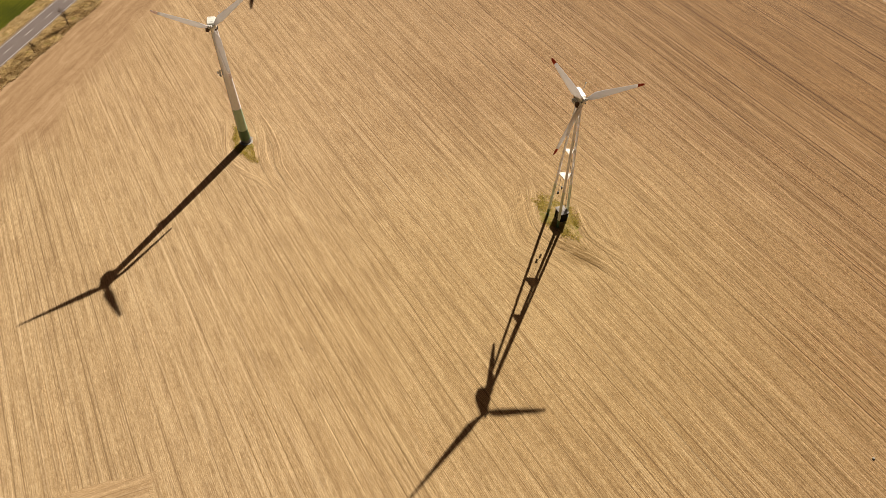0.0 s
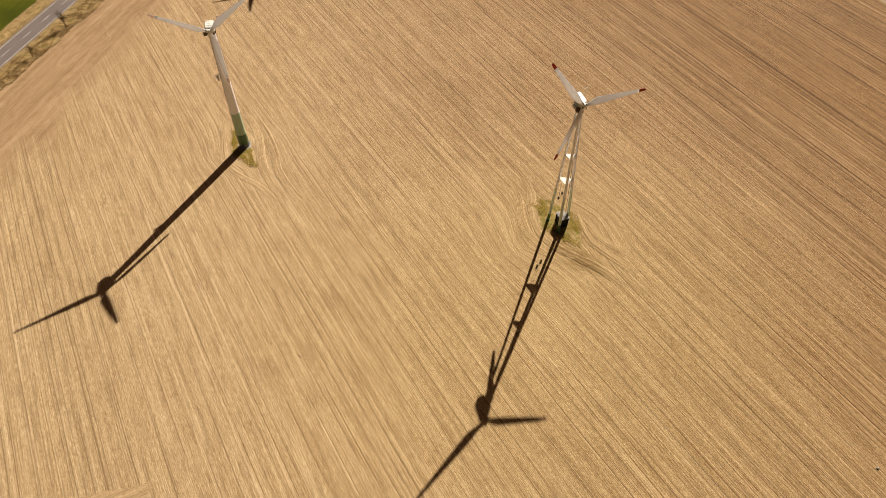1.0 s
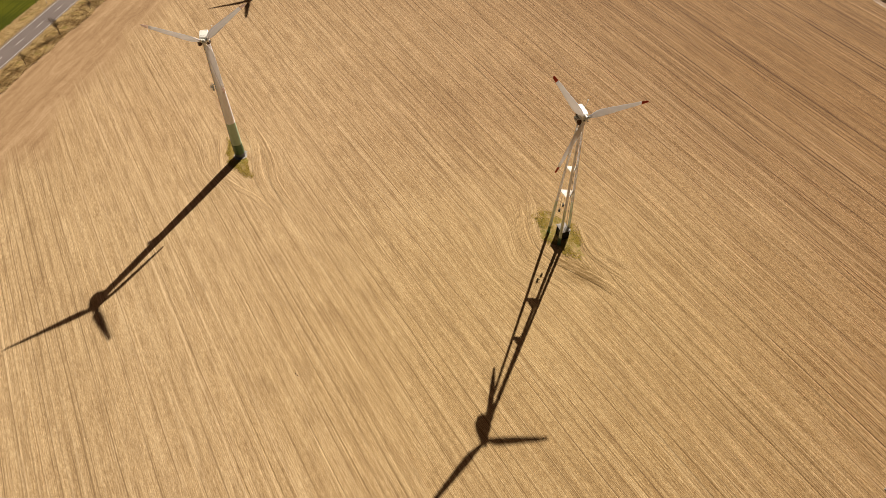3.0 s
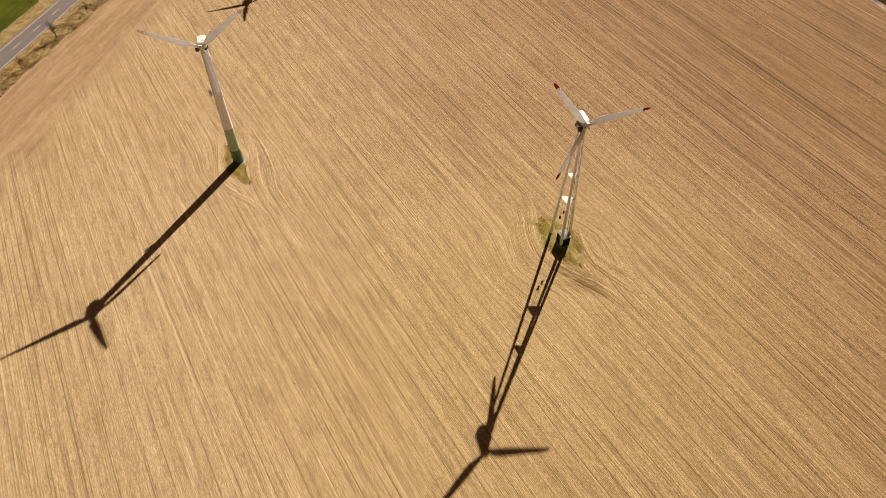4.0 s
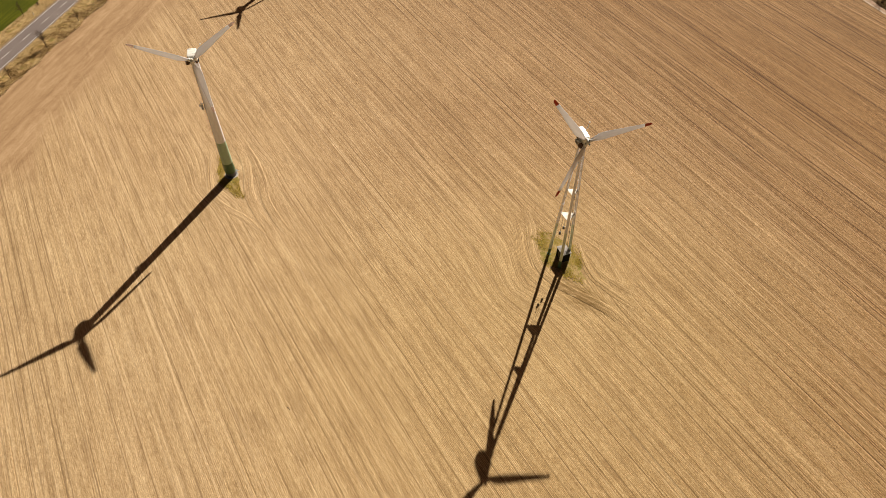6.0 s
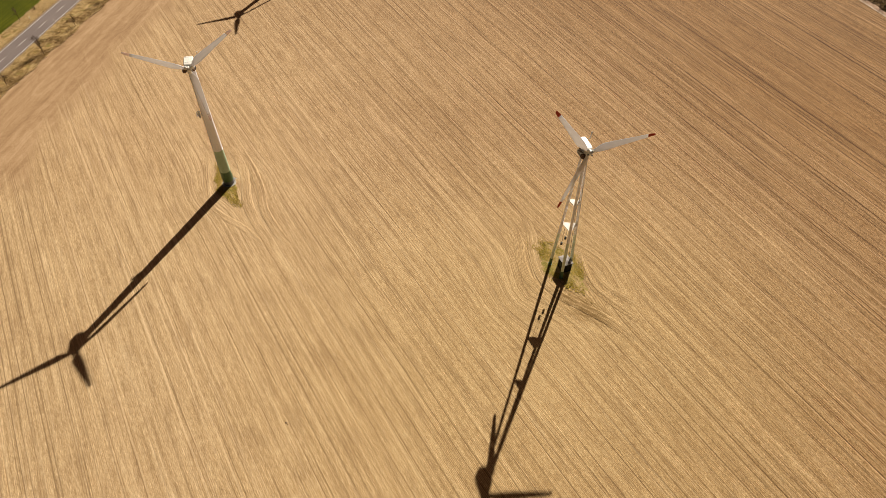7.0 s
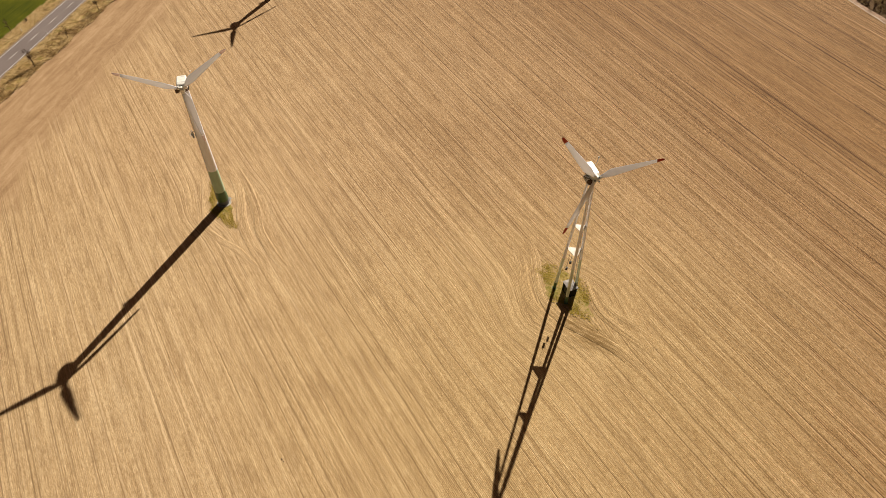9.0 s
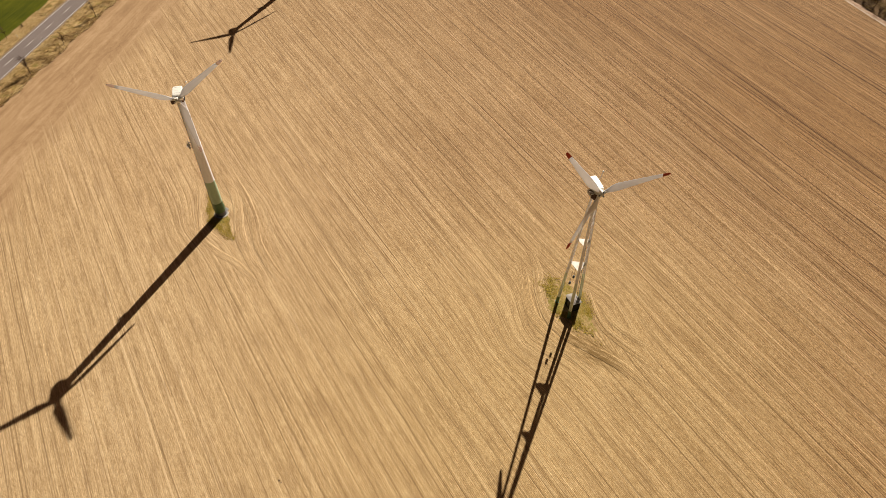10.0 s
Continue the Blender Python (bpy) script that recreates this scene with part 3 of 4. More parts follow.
def tufts(name, xy, z, mat, label, category, tall=0.5, spread=0.22, blades=6, seed=1, wide=0.05):
    """Clumps of grass: several bent blades to a clump, as one mesh."""
    r = np.random.default_rng(seed)
    n = len(xy)
    base = np.concatenate([xy, np.full((n, 1), 0.0)], 1)
    base[:, 2] = z
    base = np.repeat(base, blades, 0)
    k = len(base)
    a = r.uniform(0, 2 * np.pi, k)
    t = tall * np.repeat(r.uniform(0.5, 1.25, n), blades) * r.uniform(0.6, 1.1, k)
    out = np.stack([np.cos(a), np.sin(a), np.zeros(k)], -1)
    side = np.stack([-np.sin(a), np.cos(a), np.zeros(k)], -1) * wide * r.uniform(0.6, 1.3, (k, 1))
    foot = base + out * spread * 0.35 * r.uniform(0, 1, (k, 1))
    lean = r.uniform(0.3, 1.0, (k, 1)) * spread
    mid = foot + out * lean * 0.6 + np.array([0, 0, 1.0]) * (t * 0.65)[:, None]
    tip = foot + out * lean * 2.0 + np.array([0, 0, 1.0]) * (t * r.uniform(0.75, 1.0, k))[:, None]
    v = np.stack([foot - side, foot + side, mid - side, mid + side, tip - side * 0.15, tip + side * 0.15], 1).reshape(-1, 3)
    b = np.arange(k)[:, None] * 6
    f = np.concatenate([b + np.array([0, 1, 3, 2]), b + np.array([2, 3, 5, 4])], 0)
    ob = new(name, raw(name, v, f, mat))
    return tagged(ob, label, category, kind="stuff")


def scatter(left, right, y0, y1, count, seed, clump=0.0):
    r = np.random.default_rng(seed)
    y = r.uniform(y0, y1, count)
    s = r.random(count)
    x = np.array([left(a) for a in y]) * (1 - s) + np.array([right(a) for a in y]) * s
    if clump:
        keep = smooth_noise(x * 0.8, y * 0.8, seed + 50) + r.normal(0, 0.35, count) > clump
        x, y = x[keep], y[keep]
    return np.stack([x, y], -1)


ground_sheet()
drilled_rows()
cross_rows()
strip("green_field", M_GREEN, lambda y: -1800.0, lambda y: road_x(y) - 9.0, -1500, 2500, 100, -0.05, "bright green field of young cereal in thin rows", "field")
road = strip("road", M_ROAD, lambda y: road_x(y) - 3.65, lambda y: road_x(y) + 3.65, -1500, 2500, 25, 0.06, "grey asphalt country road with white markings", "road")
strip("shoulder", M_KERB, lambda y: road_x(y) - 4.6, lambda y: road_x(y) - 3.64, -1500, 2500, 25, 0.045, "sandy shoulder beside the asphalt", "shoulder")
strip("shoulder", M_KERB, lambda y: road_x(y) + 3.64, lambda y: road_x(y) + 4.4, -1500, 2500, 25, 0.045, "sandy shoulder beside the asphalt", "shoulder")
strip("verge", M_VERGE, lambda y: road_x(y) - 9.6, lambda y: road_x(y) - 4.5, 100, 300, 1.0, -0.02, "verge of dead yellow grass beside the green field", "verge", 9, 0.35, 3)
strip("verge", M_VERGE, lambda y: road_x(y) + 4.2, field_edge, 100, 300, 1.0, -0.06, "uneven verge of dead yellow grass beside the road", "verge", 12, 0.45, 4)
for a, b in ((-3.28, -3.10), (3.10, 3.28)):
    slab("edge_line", M_LINE, a, b, -600, 1200, 0.058, 0.066, road, "white edge line")
for k in range(-8, 12):
    dash = bmesh.new()
    box(dash, (-0.10, -2.1, 0.052), (0.10, 2.1, 0.070), 0.0, pose(road_x(160.2 + 11.3 * k), 160.2 + 11.3 * k, 0, 0, 0, -2.29))
    part("centre_dash", dash, M_LINE, road)
strip("field_margin", M_TRACK, track_x, lambda y: track_x(y) + 0.75 + 0.2 * math.sin(y * 0.9), 60, 420, 2, -0.02, "narrow pale strip along the field's edge", "field margin", 4, 0.08, 6)
strip("litter_strip", M_LITTER, lambda y: track_x(y) + 0.7, lambda y: track_x(y) + 2.9 + 0.3 * math.sin(y * 0.6), 60, 420, 2, -0.04, "strip of pinkish dead leaves before the wood", "leaf litter", 6, 0.12, 7)
strip("scrub_ground", M_SCRUB, lambda y: track_x(y) + 2.7, lambda y: track_x(y) + 60, 60, 420, 3, -0.05, "brown and olive woodland floor beyond the field", "scrubland", 20, 0.7, 8)


# ---- wind turbines ----
FACE = Vector((0.325, -0.946, 0)).normalized()            # the rotors look this way
FACING = math.degrees(math.atan2(FACE.x, -FACE.y))        # turn about z from looking along -y
ROTOR_R, HUB_Z = 12.35, 32.6


def blade_mesh(name, mat, r0, r1, twist0, twist1, rows=14):
    """A blade along +z from r0 to r1: round root, widest at a quarter, thin bent tip. It turns in the xz plane and looks along -y."""
    def chord(r):
        s = r / ROTOR_R
        pts = ((0.0, 0.52), (0.07, 0.52), (0.20, 1.50), (0.32, 1.42), (0.86, 0.70), (0.97, 0.52), (1.0, 0.22))
        for (a, ca), (b, cb) in zip(pts, pts[1:]):
            if s <= b:
                return ca + (cb - ca) * (s - a) / (b - a)
        return 0.2
    bm = bmesh.new()
    rings = []
    for i in range(rows + 1):
        r = r0 + (r1 - r0) * i / rows
        c, s = chord(r), r / ROTOR_R
        thick = c * (1.0 if s < 0.07 else max(0.13, 0.95 - 5.2 * (s - 0.07)) if s < 0.25 else 0.15)
        tw = -radians(twist0 + (twist1 - twist0) * s ** 0.6)
        ring = []
        for k in range(12):
            a = 2 * math.pi * k / 12
            px = -c * (0.5 * math.cos(a) + (0.18 if s > 0.12 else 0.18 * s / 0.12))
            py = thick * 0.5 * math.sin(a) * (1.0 if s < 0.1 else 0.75 + 0.25 * -math.cos(a))
            x, y = px * math.cos(tw) - py * math.sin(tw), px * math.sin(tw) + py * math.cos(tw)
            ring.append(bm.verts.new((x, y - 0.25 * s * s, r)))
        rings.append(ring)
    for lo, hi in zip(rings, rings[1:]):
        for k in range(12):
            bm.faces.new((hi[k], hi[(k + 1) % 12], lo[(k + 1) % 12], lo[k]))
    bm.faces.new(rings[0])
    bm.faces.new(rings[-1][::-1])
    return mesh_of(name, bm, mat, True)


def add_rotor(t, hub, angle, tip_mat, tip_label, hub_dark):
    """Hub, three blades and their tips; angle: degrees the first blade leans from upright, towards the viewer's right when seen from the front."""
    turn = Matrix.Translation(hub) @ pose(0, 0, 0, 0, 0, FACING) @ pose(0, 0, 0, -3.2, 0, 0)      # the shaft tilts up a little
    bm = bmesh.new()
    lathe(bm, [(0.50, -0.50), (0.52, 0.10), (0.46, 0.35), (0.30, 0.58), (0.10, 0.70)], 20, turn @ pose(0, 0, 0, 90, 0, 0))
    h = part("rotor_hub", bm, M_SHELL, t, "white rounded rotor hub", True)
    for k in range(3):
        bm = bmesh.new()
        a = radians(angle + 60 + 120 * k)
        c = Vector((math.sin(a) * 0.5, -0.50, math.cos(a) * 0.5))
        box(bm, (-0.12, -0.08, -0.14), (0.12, 0.08, 0.14), 0.03, turn @ Matrix.Translation(c) @ pose(0, 0, 0, 0, math.degrees(a), 0))
        part("hub_cover", bm, hub_dark, h, "small access cover")
    for k in range(3):
        m = turn @ pose(0, 0, 0, 0, angle + 120 * k, 0)
        b = part("blade", BLADE, M_BLADE, t, "long pale grey tapered blade")
        b.matrix_basis = m
        bm = bmesh.new()
        tube(bm, (0, 0, 0.45), (0, 0, 0.95), 0.34, 0.29, 16)
        part("blade_root", bm, M_SHELL, b, "white root ring", True)
        tip = part("blade_tip", tip_mat, None, b, tip_label)
    return h


def add_nacelle(t, at, label, front, back, wide, tall, cooler):
    """Machine house: shell with roof hatch, seams, louvres, underside tray, flank cooler and instruments (local -y looks forward)."""
    turn = Matrix.Translation(at) @ pose(0, 0, 0, 0, 0, FACING)
    bm = bmesh.new()
    lo = [(-0.40, -0.5), (0.40, -0.5), (0.50, -0.30), (0.50, 0.36), (0.42, 0.5), (-0.42, 0.5), (-0.50, 0.36), (-0.50, -0.30)]
    rings = []
    for y, s in ((-front, 0.80), (-front + 0.18, 0.93), (-front + 0.6, 1.0), (back - 0.5, 1.0), (back - 0.12, 0.93), (back, 0.82)):
        rings.append([bm.verts.new(turn @ Vector((x * wide * s, y, z * tall * s))) for x, z in lo])
    for a, b in zip(rings, rings[1:]):
        for k in range(8):
            bm.faces.new((a[k], b[k], b[(k + 1) % 8], a[(k + 1) % 8]))
    bm.faces.new(rings[0])
    bm.faces.new(rings[-1][::-1])
    bmesh.ops.recalc_face_normals(bm, faces=bm.faces)
    n = part("nacelle", bm, M_SHELL, t, label)
    bm = bmesh.new()
    box(bm, (-0.36, back - 1.7, tall * 0.5 - 0.02), (0.36, back - 0.8, tall * 0.5 + 0.025), 0.01, turn)
    part("roof_hatch", bm, M_SHELL, n, "white roof hatch")
    for y in (-front + 0.75, back - 0.6):
        bm = bmesh.new()
        box(bm, (-wide * 0.42, y, tall * 0.5 + 0.003), (wide * 0.42, y + 0.05, tall * 0.5 + 0.02), 0.0, turn)
        part("seam", bm, M_STEEL, n, "shell joint")
    for sx in (-1, 1):
        for k in range(4):
            bm = bmesh.new()
            x = sx * wide * 0.5
            box(bm, (min(x, x + sx * 0.05), back - 1.8, -0.36 + 0.16 * k), (max(x, x + sx * 0.05), back - 0.7, -0.25 + 0.16 * k), 0.0, turn)
            part("louvre", bm, M_DARK, n, "dark vent slat")
    bm = bmesh.new()
    box(bm, (-wide * 0.44, -front + 0.15, -tall * 0.5 - 0.40), (wide * 0.44, back - 0.9, -tall * 0.48), 0.08, turn)
    part("bedplate", bm, M_BROWN, n, "dark brown underside tray")
    (x0, x1), (y0, y1), (z0, z1) = cooler
    bm = bmesh.new()
    box(bm, (x0, y0, z0), (x1, y1, z1), 0.08, turn)
    c = part("cooler", bm, M_BROWN, n, "dark brown cooler box on the flank")
    for k in range(4):
        y = y0 + (y1 - y0) * (0.15 + 0.22 * k)
        bm = bmesh.new()
        box(bm, (x0 - 0.10, y, z0 + 0.05), (x1 - 0.04, y + 0.07, z1 + 0.16), 0.015, turn)
        part("cooler_fin", bm, M_SHELL, c, "pale cooling rib")
    bm = bmesh.new()
    box(bm, (x1 - 0.05, (y0 + y1) / 2 - 0.2, (z0 + z1) / 2), (-wide * 0.4, (y0 + y1) / 2 + 0.2, (z0 + z1) / 2 + 0.2), 0.03, turn)
    part("instrument_bracket", bm, M_DARK, n, "dark bracket")
    bm = bmesh.new()
    arm = [Vector((wide * 0.45, back - 0.9, tall * 0.2)), Vector((wide * 0.5 + 0.75, back - 0.5, tall * 0.35)), Vector((wide * 0.5 + 0.95, back - 0.4, tall * 0.5 + 0.75))]
    for a, b in zip(arm, arm[1:]):
        tube(bm, turn @ a, turn @ b, 0.05, 0.045, 8)
    part("instrument_arm", bm, M_STEEL, n, "thin bent instrument arm")
    bm = bmesh.new()
    top = turn @ arm[2]
    lathe(bm, [(0.04, -0.1), (0.16, 0.0), (0.18, 0.12), (0.05, 0.24)], 12, Matrix.Translation(top))
    part("anemometer", bm, M_SHELL, n, "small white wind sensor", True)
    return n


BLADE = blade_mesh("blade", M_BLADE, 0.6, 10.9, 24, 3)
TIP_RED = blade_mesh("blade_tip", M_RED, 10.98, ROTOR_R, 24, 3, 4)
TIP_PALE = blade_mesh("blade_tip", M_FADED, 10.98, ROTOR_R, 24, 3, 4)


def tubular_turbine(at, spin):
    t = thing("wind_turbine", pose(at[0], at[1], 0), "white tubular wind turbine, green banded foot, standing in the field", "wind turbine", "wind turbines in the field")
    r0, r1, top = 1.26, 0.73, 31.3

    def radius(z):
        return r0 + (r1 - r0) * z / top
    bm = bmesh.new()
    lathe(bm, [(1.68, -0.3), (1.68, 0.10), (1.62, 0.15)], 32)
    part("foundation", bm, M_CONC, t, "round concrete footing")
    bands = ((0.12, 1.25, M_BLUE, "blue-grey foot band"), (1.25, 4.1, M_DGREEN, "dark green band"), (4.1, 10.5, M_LGREEN, "light green band"), (10.5, 20.6, M_WHITE, "white lower section"), (20.6, top, M_WHITE, "white upper section"))
    for z0, z1, mat, label in bands:
        bm = bmesh.new()
        lathe(bm, [(radius(z0), z0), (radius((z0 + z1) / 2), (z0 + z1) / 2), (radius(z1), z1)], 40, None, False)
        part("tower_section", bm, mat, t, label, True)
    for z in (10.5, 20.6, 31.2):
        bm = bmesh.new()
        lathe(bm, [(radius(z) + 0.012, z - 0.07), (radius(z) + 0.03, z - 0.04), (radius(z) + 0.03, z + 0.04), (radius(z) + 0.012, z + 0.07)], 40)
        part("flange", bm, M_WHITE, t)
    # door with steps, on the side away from the rotor
    a = radians(150)
    m = Matrix.Rotation(a, 4, "Z")
    bm = bmesh.new()
    box(bm, (-0.42, -radius(1.6) - 0.05, 0.7), (0.42, -radius(1.6) + 0.12, 2.6), 0.03, m)
    d = part("tower_door", bm, M_DGREEN, t, "dark green steel door")
    bm = bmesh.new()
    box(bm, (0.26, -radius(1.6) - 0.11, 1.55), (0.32, -radius(1.6) - 0.04, 1.75), 0.01, m)
    part("door_handle", bm, M_STEEL, d)
    for k in range(3):
        bm = bmesh.new()
        box(bm, (-0.5, -2.05 + 0.24 * k, 0.2 + 0.17 * k), (0.5, -1.75 + 0.24 * k, 0.25 + 0.17 * k), 0.01, m)
        part("step", bm, M_STEEL, t)
    # antenna cluster on the flank, with its cable up to the machine house
    z = 20.5
    side = Vector((-0.93, -0.36, 0)).normalized()
    p = side * radius(z)
    bm = bmesh.new()
    for dz in (-0.55, 0.55):
        tube(bm, p + Vector((0, 0, z + dz)), p + side * 0.55 + Vector((0, 0, z + dz)), 0.04, 0.04, 8)
    tube(bm, p + side * 0.55 + Vector((0, 0, z - 0.95)), p + side * 0.55 + Vector((0, 0, z + 0.95)), 0.055, 0.055, 10)
    br = part("antenna_bracket", bm, M_STEEL, t, "steel antenna bracket")
    bm = bmesh.new()
    q = Matrix.Translation(p + side * 0.45 + Vector((0, -0.2, z + 0.1))) @ (side * 0.3 + Vector((0.2, -0.8, 0.5))).to_track_quat("Z", "Y").to_matrix().to_4x4()
    lathe(bm, [(0.05, 0.0), (0.24, 0.04), (0.38, 0.14), (0.40, 0.13), (0.25, 0.0), (0.06, -0.05)], 20, q)
    part("dish", bm, M_SHELL, br, "small white dish antenna", True)
    bm = bmesh.new()
    lathe(bm, [(0.62, -0.04), (0.68, -0.04), (0.68, 0.05), (0.62, 0.05), (0.62, -0.04)], 24, q, False)
    for a in (0, 90):
        e = q @ pose(0, 0, 0, 0, 0, a)
        tube(bm, e @ Vector((-0.64, 0, 0)), e @ Vector((0.64, 0, 0)), 0.03, 0.03, 6)
    part("guard_ring", bm, M_STEEL, br, "round steel guard ring")
    bm = bmesh.new()
    box(bm, (-0.14, -0.10, -0.62), (0.14, 0.10, 0.28), 0.03, Matrix.Translation(p + side * 0.62 + Vector((0.22, -0.25, z - 0.25))))
    part("antenna_panel", bm, M_STEEL, br, "grey antenna panel")
    bm = bmesh.new()
    for z0, z1 in ((1.4, 10.5), (10.5, 20.4), (20.4, 31.0)):
        tube(bm, side * (radius(z0) + 0.05) + Vector((0, 0, z0)), side * (radius(z1) + 0.05) + Vector((0, 0, z1)), 0.045, 0.045, 6)
    part("cable_conduit", bm, M_DARK, t, "dark cable run")
    hub = FACE * 1.85 + Vector((-0.12, -0.04, 0)) + Vector((0, 0, HUB_Z - 0.15))
    bm = bmesh.new()
    lathe(bm, [(0.85, 31.2), (0.95, 31.35), (0.95, 31.8)], 28)
    part("yaw_ring", bm, M_DARK, t, "dark yaw bearing")
    add_nacelle(t, Vector((-0.12, -0.04, HUB_Z - 0.05)), "white rounded machine house with dark underside", 1.35, 2.0, 1.95, 1.45, ((-1.45, -0.85), (-1.5, -0.6), (-1.15, -0.30)))
    add_rotor(t, hub, spin, TIP_PALE, "faded reddish tip", M_SHELL)
    return t


def tripod_turbine(at):
    t = thing("wind_turbine", pose(at[0], at[1], 0), "white wind turbine with red blade tips on a three-legged tube tower", "wind turbine", "wind turbines in the field")
    top = 31.0
    ways = [Vector((math.cos(radians(a)), math.sin(radians(a)), 0)) for a in FOOT_ANGLES]
    feet = [w * FOOT_R + Vector((0.30, 0, 0)) for w in ways]

    def leg(k, z):
        s = z / top
        return feet[k] * (1 - s) + ways[k] * 0.52 * s + Vector((0, 0, z))
    bands = ((0.1, 2.0, M_DGREEN, "dark green foot"), (2.0, 10.0, M_PGREEN, "pale green length"), (10.0, 20.0, M_WHITE, "white middle length"), (20.0, top, M_WHITE, "white upper length"))
    for k in range(3):
        for z0, z1, mat, label in bands:
            bm = bmesh.new()
            ra, rb = 0.33 - 0.0035 * z0, 0.33 - 0.0035 * z1
            tube(bm, leg(k, z0), leg(k, z1), ra, rb, 16, False)
            part("tower_leg", bm, mat, t, label, True)
        bm = bmesh.new()
        f = feet[k]
        box(bm, (f.x - 0.40, f.y - 0.40, -0.3), (f.x + 0.40, f.y + 0.40, 0.12), 0.05)
        part("footing", bm, M_DGREEN, t, "dark green footing")
    for z in (13.1, 19.6):
        bm = bmesh.new()
        pts = []
        for k in range(3):
            c, e1, e2 = leg(k, z), leg((k + 1) % 3, z), leg((k + 2) % 3, z)
            for e in (e2, e1):
                pts.append(c + (e - c).normalized() * 0.15 + (c - Vector((0, 0, z))).normalized() * 0.26)
        lo, hi = [bm.verts.new(p + Vector((0, 0, -0.05))) for p in pts], [bm.verts.new(p + Vector((0, 0, 0.05))) for p in pts]
        bm.faces.new(lo[::-1])
        bm.faces.new(hi)
        for i in range(6):
            bm.faces.new((lo[i], lo[(i + 1) % 6], hi[(i + 1) % 6], hi[i]))
        pl = part("platform", bm, M_PLATE, t, "cream triangular steel platform")
        for k in range(3):
            bm = bmesh.new()
            a, b = leg(k, z - 0.12), leg((k + 1) % 3, z - 0.12)
            tube(bm, a, b, 0.07, 0.07, 8)
            part("platform_beam", bm, M_WHITE, pl)
    # ladder along the inside of the leg nearest the rotor's right
    bm = bmesh.new()
    off = Vector((-0.42, -0.18, 0))
    for s in (-0.2, 0.2):
        tube(bm, leg(LADDER_LEG, 2.6) + off + Vector((s, 0, 0)), leg(LADDER_LEG, 30.3) + off * 0.6 + Vector((s, 0, 0)), 0.035, 0.035, 6)
    lad = part("ladder", bm, M_DARK, t, "narrow dark climbing ladder")
    for i in range(44):
        z = 2.9 + 0.62 * i
        c = leg(LADDER_LEG, z) + off * (1 - 0.4 * (z - 2.6) / 27.7)
        bm = bmesh.new()
        tube(bm, c + Vector((-0.2, 0, 0)), c + Vector((0.2, 0, 0)), 0.02, 0.02, 5, False)
        part("rung", bm, M_DARK, lad)
    # cable boxes that hang between the legs
    bm = bmesh.new()
    tube(bm, BOX_A + Vector((0, 0, 4.25)), BOX_A + Vector((0, 0, 0)), 0.03, 0.03, 6)
    tube(bm, BOX_B + Vector((0, 0, 4.25)), BOX_B + Vector((0, 0, 0)), 0.03, 0.03, 6)
    cb = part("hanging_cable", bm, M_DARK, t, "two dark hanging cables")
    for p in (BOX_A, BOX_B):
        bm = bmesh.new()
        box(bm, p - Vector((0.20, 0.16, 0.36)), p + Vector((0.20, 0.16, 0.36)), 0.05)
        part("cable_box", bm, M_DARK, cb, "small dark cable box")
    bm = bmesh.new()
    lathe(bm, [(0.72, top - 0.4), (0.78, top - 0.3), (0.78, top + 0.1), (0.66, top + 0.55)], 24)
    part("yaw_ring", bm, M_BROWN, t, "dark brown yaw bearing")
    add_nacelle(t, Vector((0, 0, HUB_Z + 0.1)), "white boxy machine house with dark underside", 1.05, 2.45, 1.45, 1.45, ((-1.35, -0.72), (-1.0, 0.7), (-1.20, -0.55)))
    add_rotor(t, FACE * 1.5 + Vector((-0.1, 0, HUB_Z + 0.25)), R_SPIN, TIP_RED, "dark red painted tip", M_BLUE)
    return t


L_SPIN, R_SPIN, F_SPIN = 55.0, 82.0, 38.0
FOOT_R, FOOT_ANGLES, LADDER_LEG = 2.5, (-90.0, 26.0, 150.0), 1
BOX_A, BOX_B = Vector((-0.8, -0.7, 8.65)), Vector((0.09, 0.9, 8.66))
tubular_turbine(L_AT, L_SPIN)
tubular_turbine(F_AT, F_SPIN)
tripod_turbine(R_AT)


def switch_hut(x, y, turn):
    t = thing("switch_hut", pose(x, y, 0, 0, 0, turn), "small grey-roofed switch hut between the tower legs", "hut")
    bm = bmesh.new()
    box(bm, (-1.25, -0.95, -0.2), (1.25, 0.95, 2.55), 0.03)
    part("wall", bm, M_HUT, t, "dark boarded walls")
    bm = bmesh.new()
    v = [bm.verts.new(p) for p in ((-1.42, -1.1, 2.55), (1.42, -1.1, 2.55), (1.42, 1.1, 2.55), (-1.42, 1.1, 2.55), (-1.42, -1.1, 2.64), (1.42, -1.1, 2.64), (1.42, 1.1, 2.64), (-1.42, 1.1, 2.64), (-0.5, 0, 2.86), (0.5, 0, 2.86))]
    for f in ((3, 2, 1, 0), (0, 1, 5, 4), (1, 2, 6, 5), (2, 3, 7, 6), (3, 0, 4, 7), (4, 5, 9, 8), (5, 6, 9), (6, 7, 8, 9), (7, 4, 8)):
        bm.faces.new([v[i] for i in f])
    bmesh.ops.recalc_face_normals(bm, faces=bm.faces)
    part("roof", bm, M_ROOF, t, "weathered pale grey hipped roof")
    bm = bmesh.new()
    box(bm, (-0.45, -0.99, 0.0), (0.45, -0.94, 2.0), 0.01)
    d = part("door", bm, M_DARK, t, "dark steel door")
    bm = bmesh.new()
    box(bm, (0.30, -1.04, 0.95), (0.36, -0.98, 1.15), 0.01)
    part("door_handle", bm, M_STEEL, d)
    return t


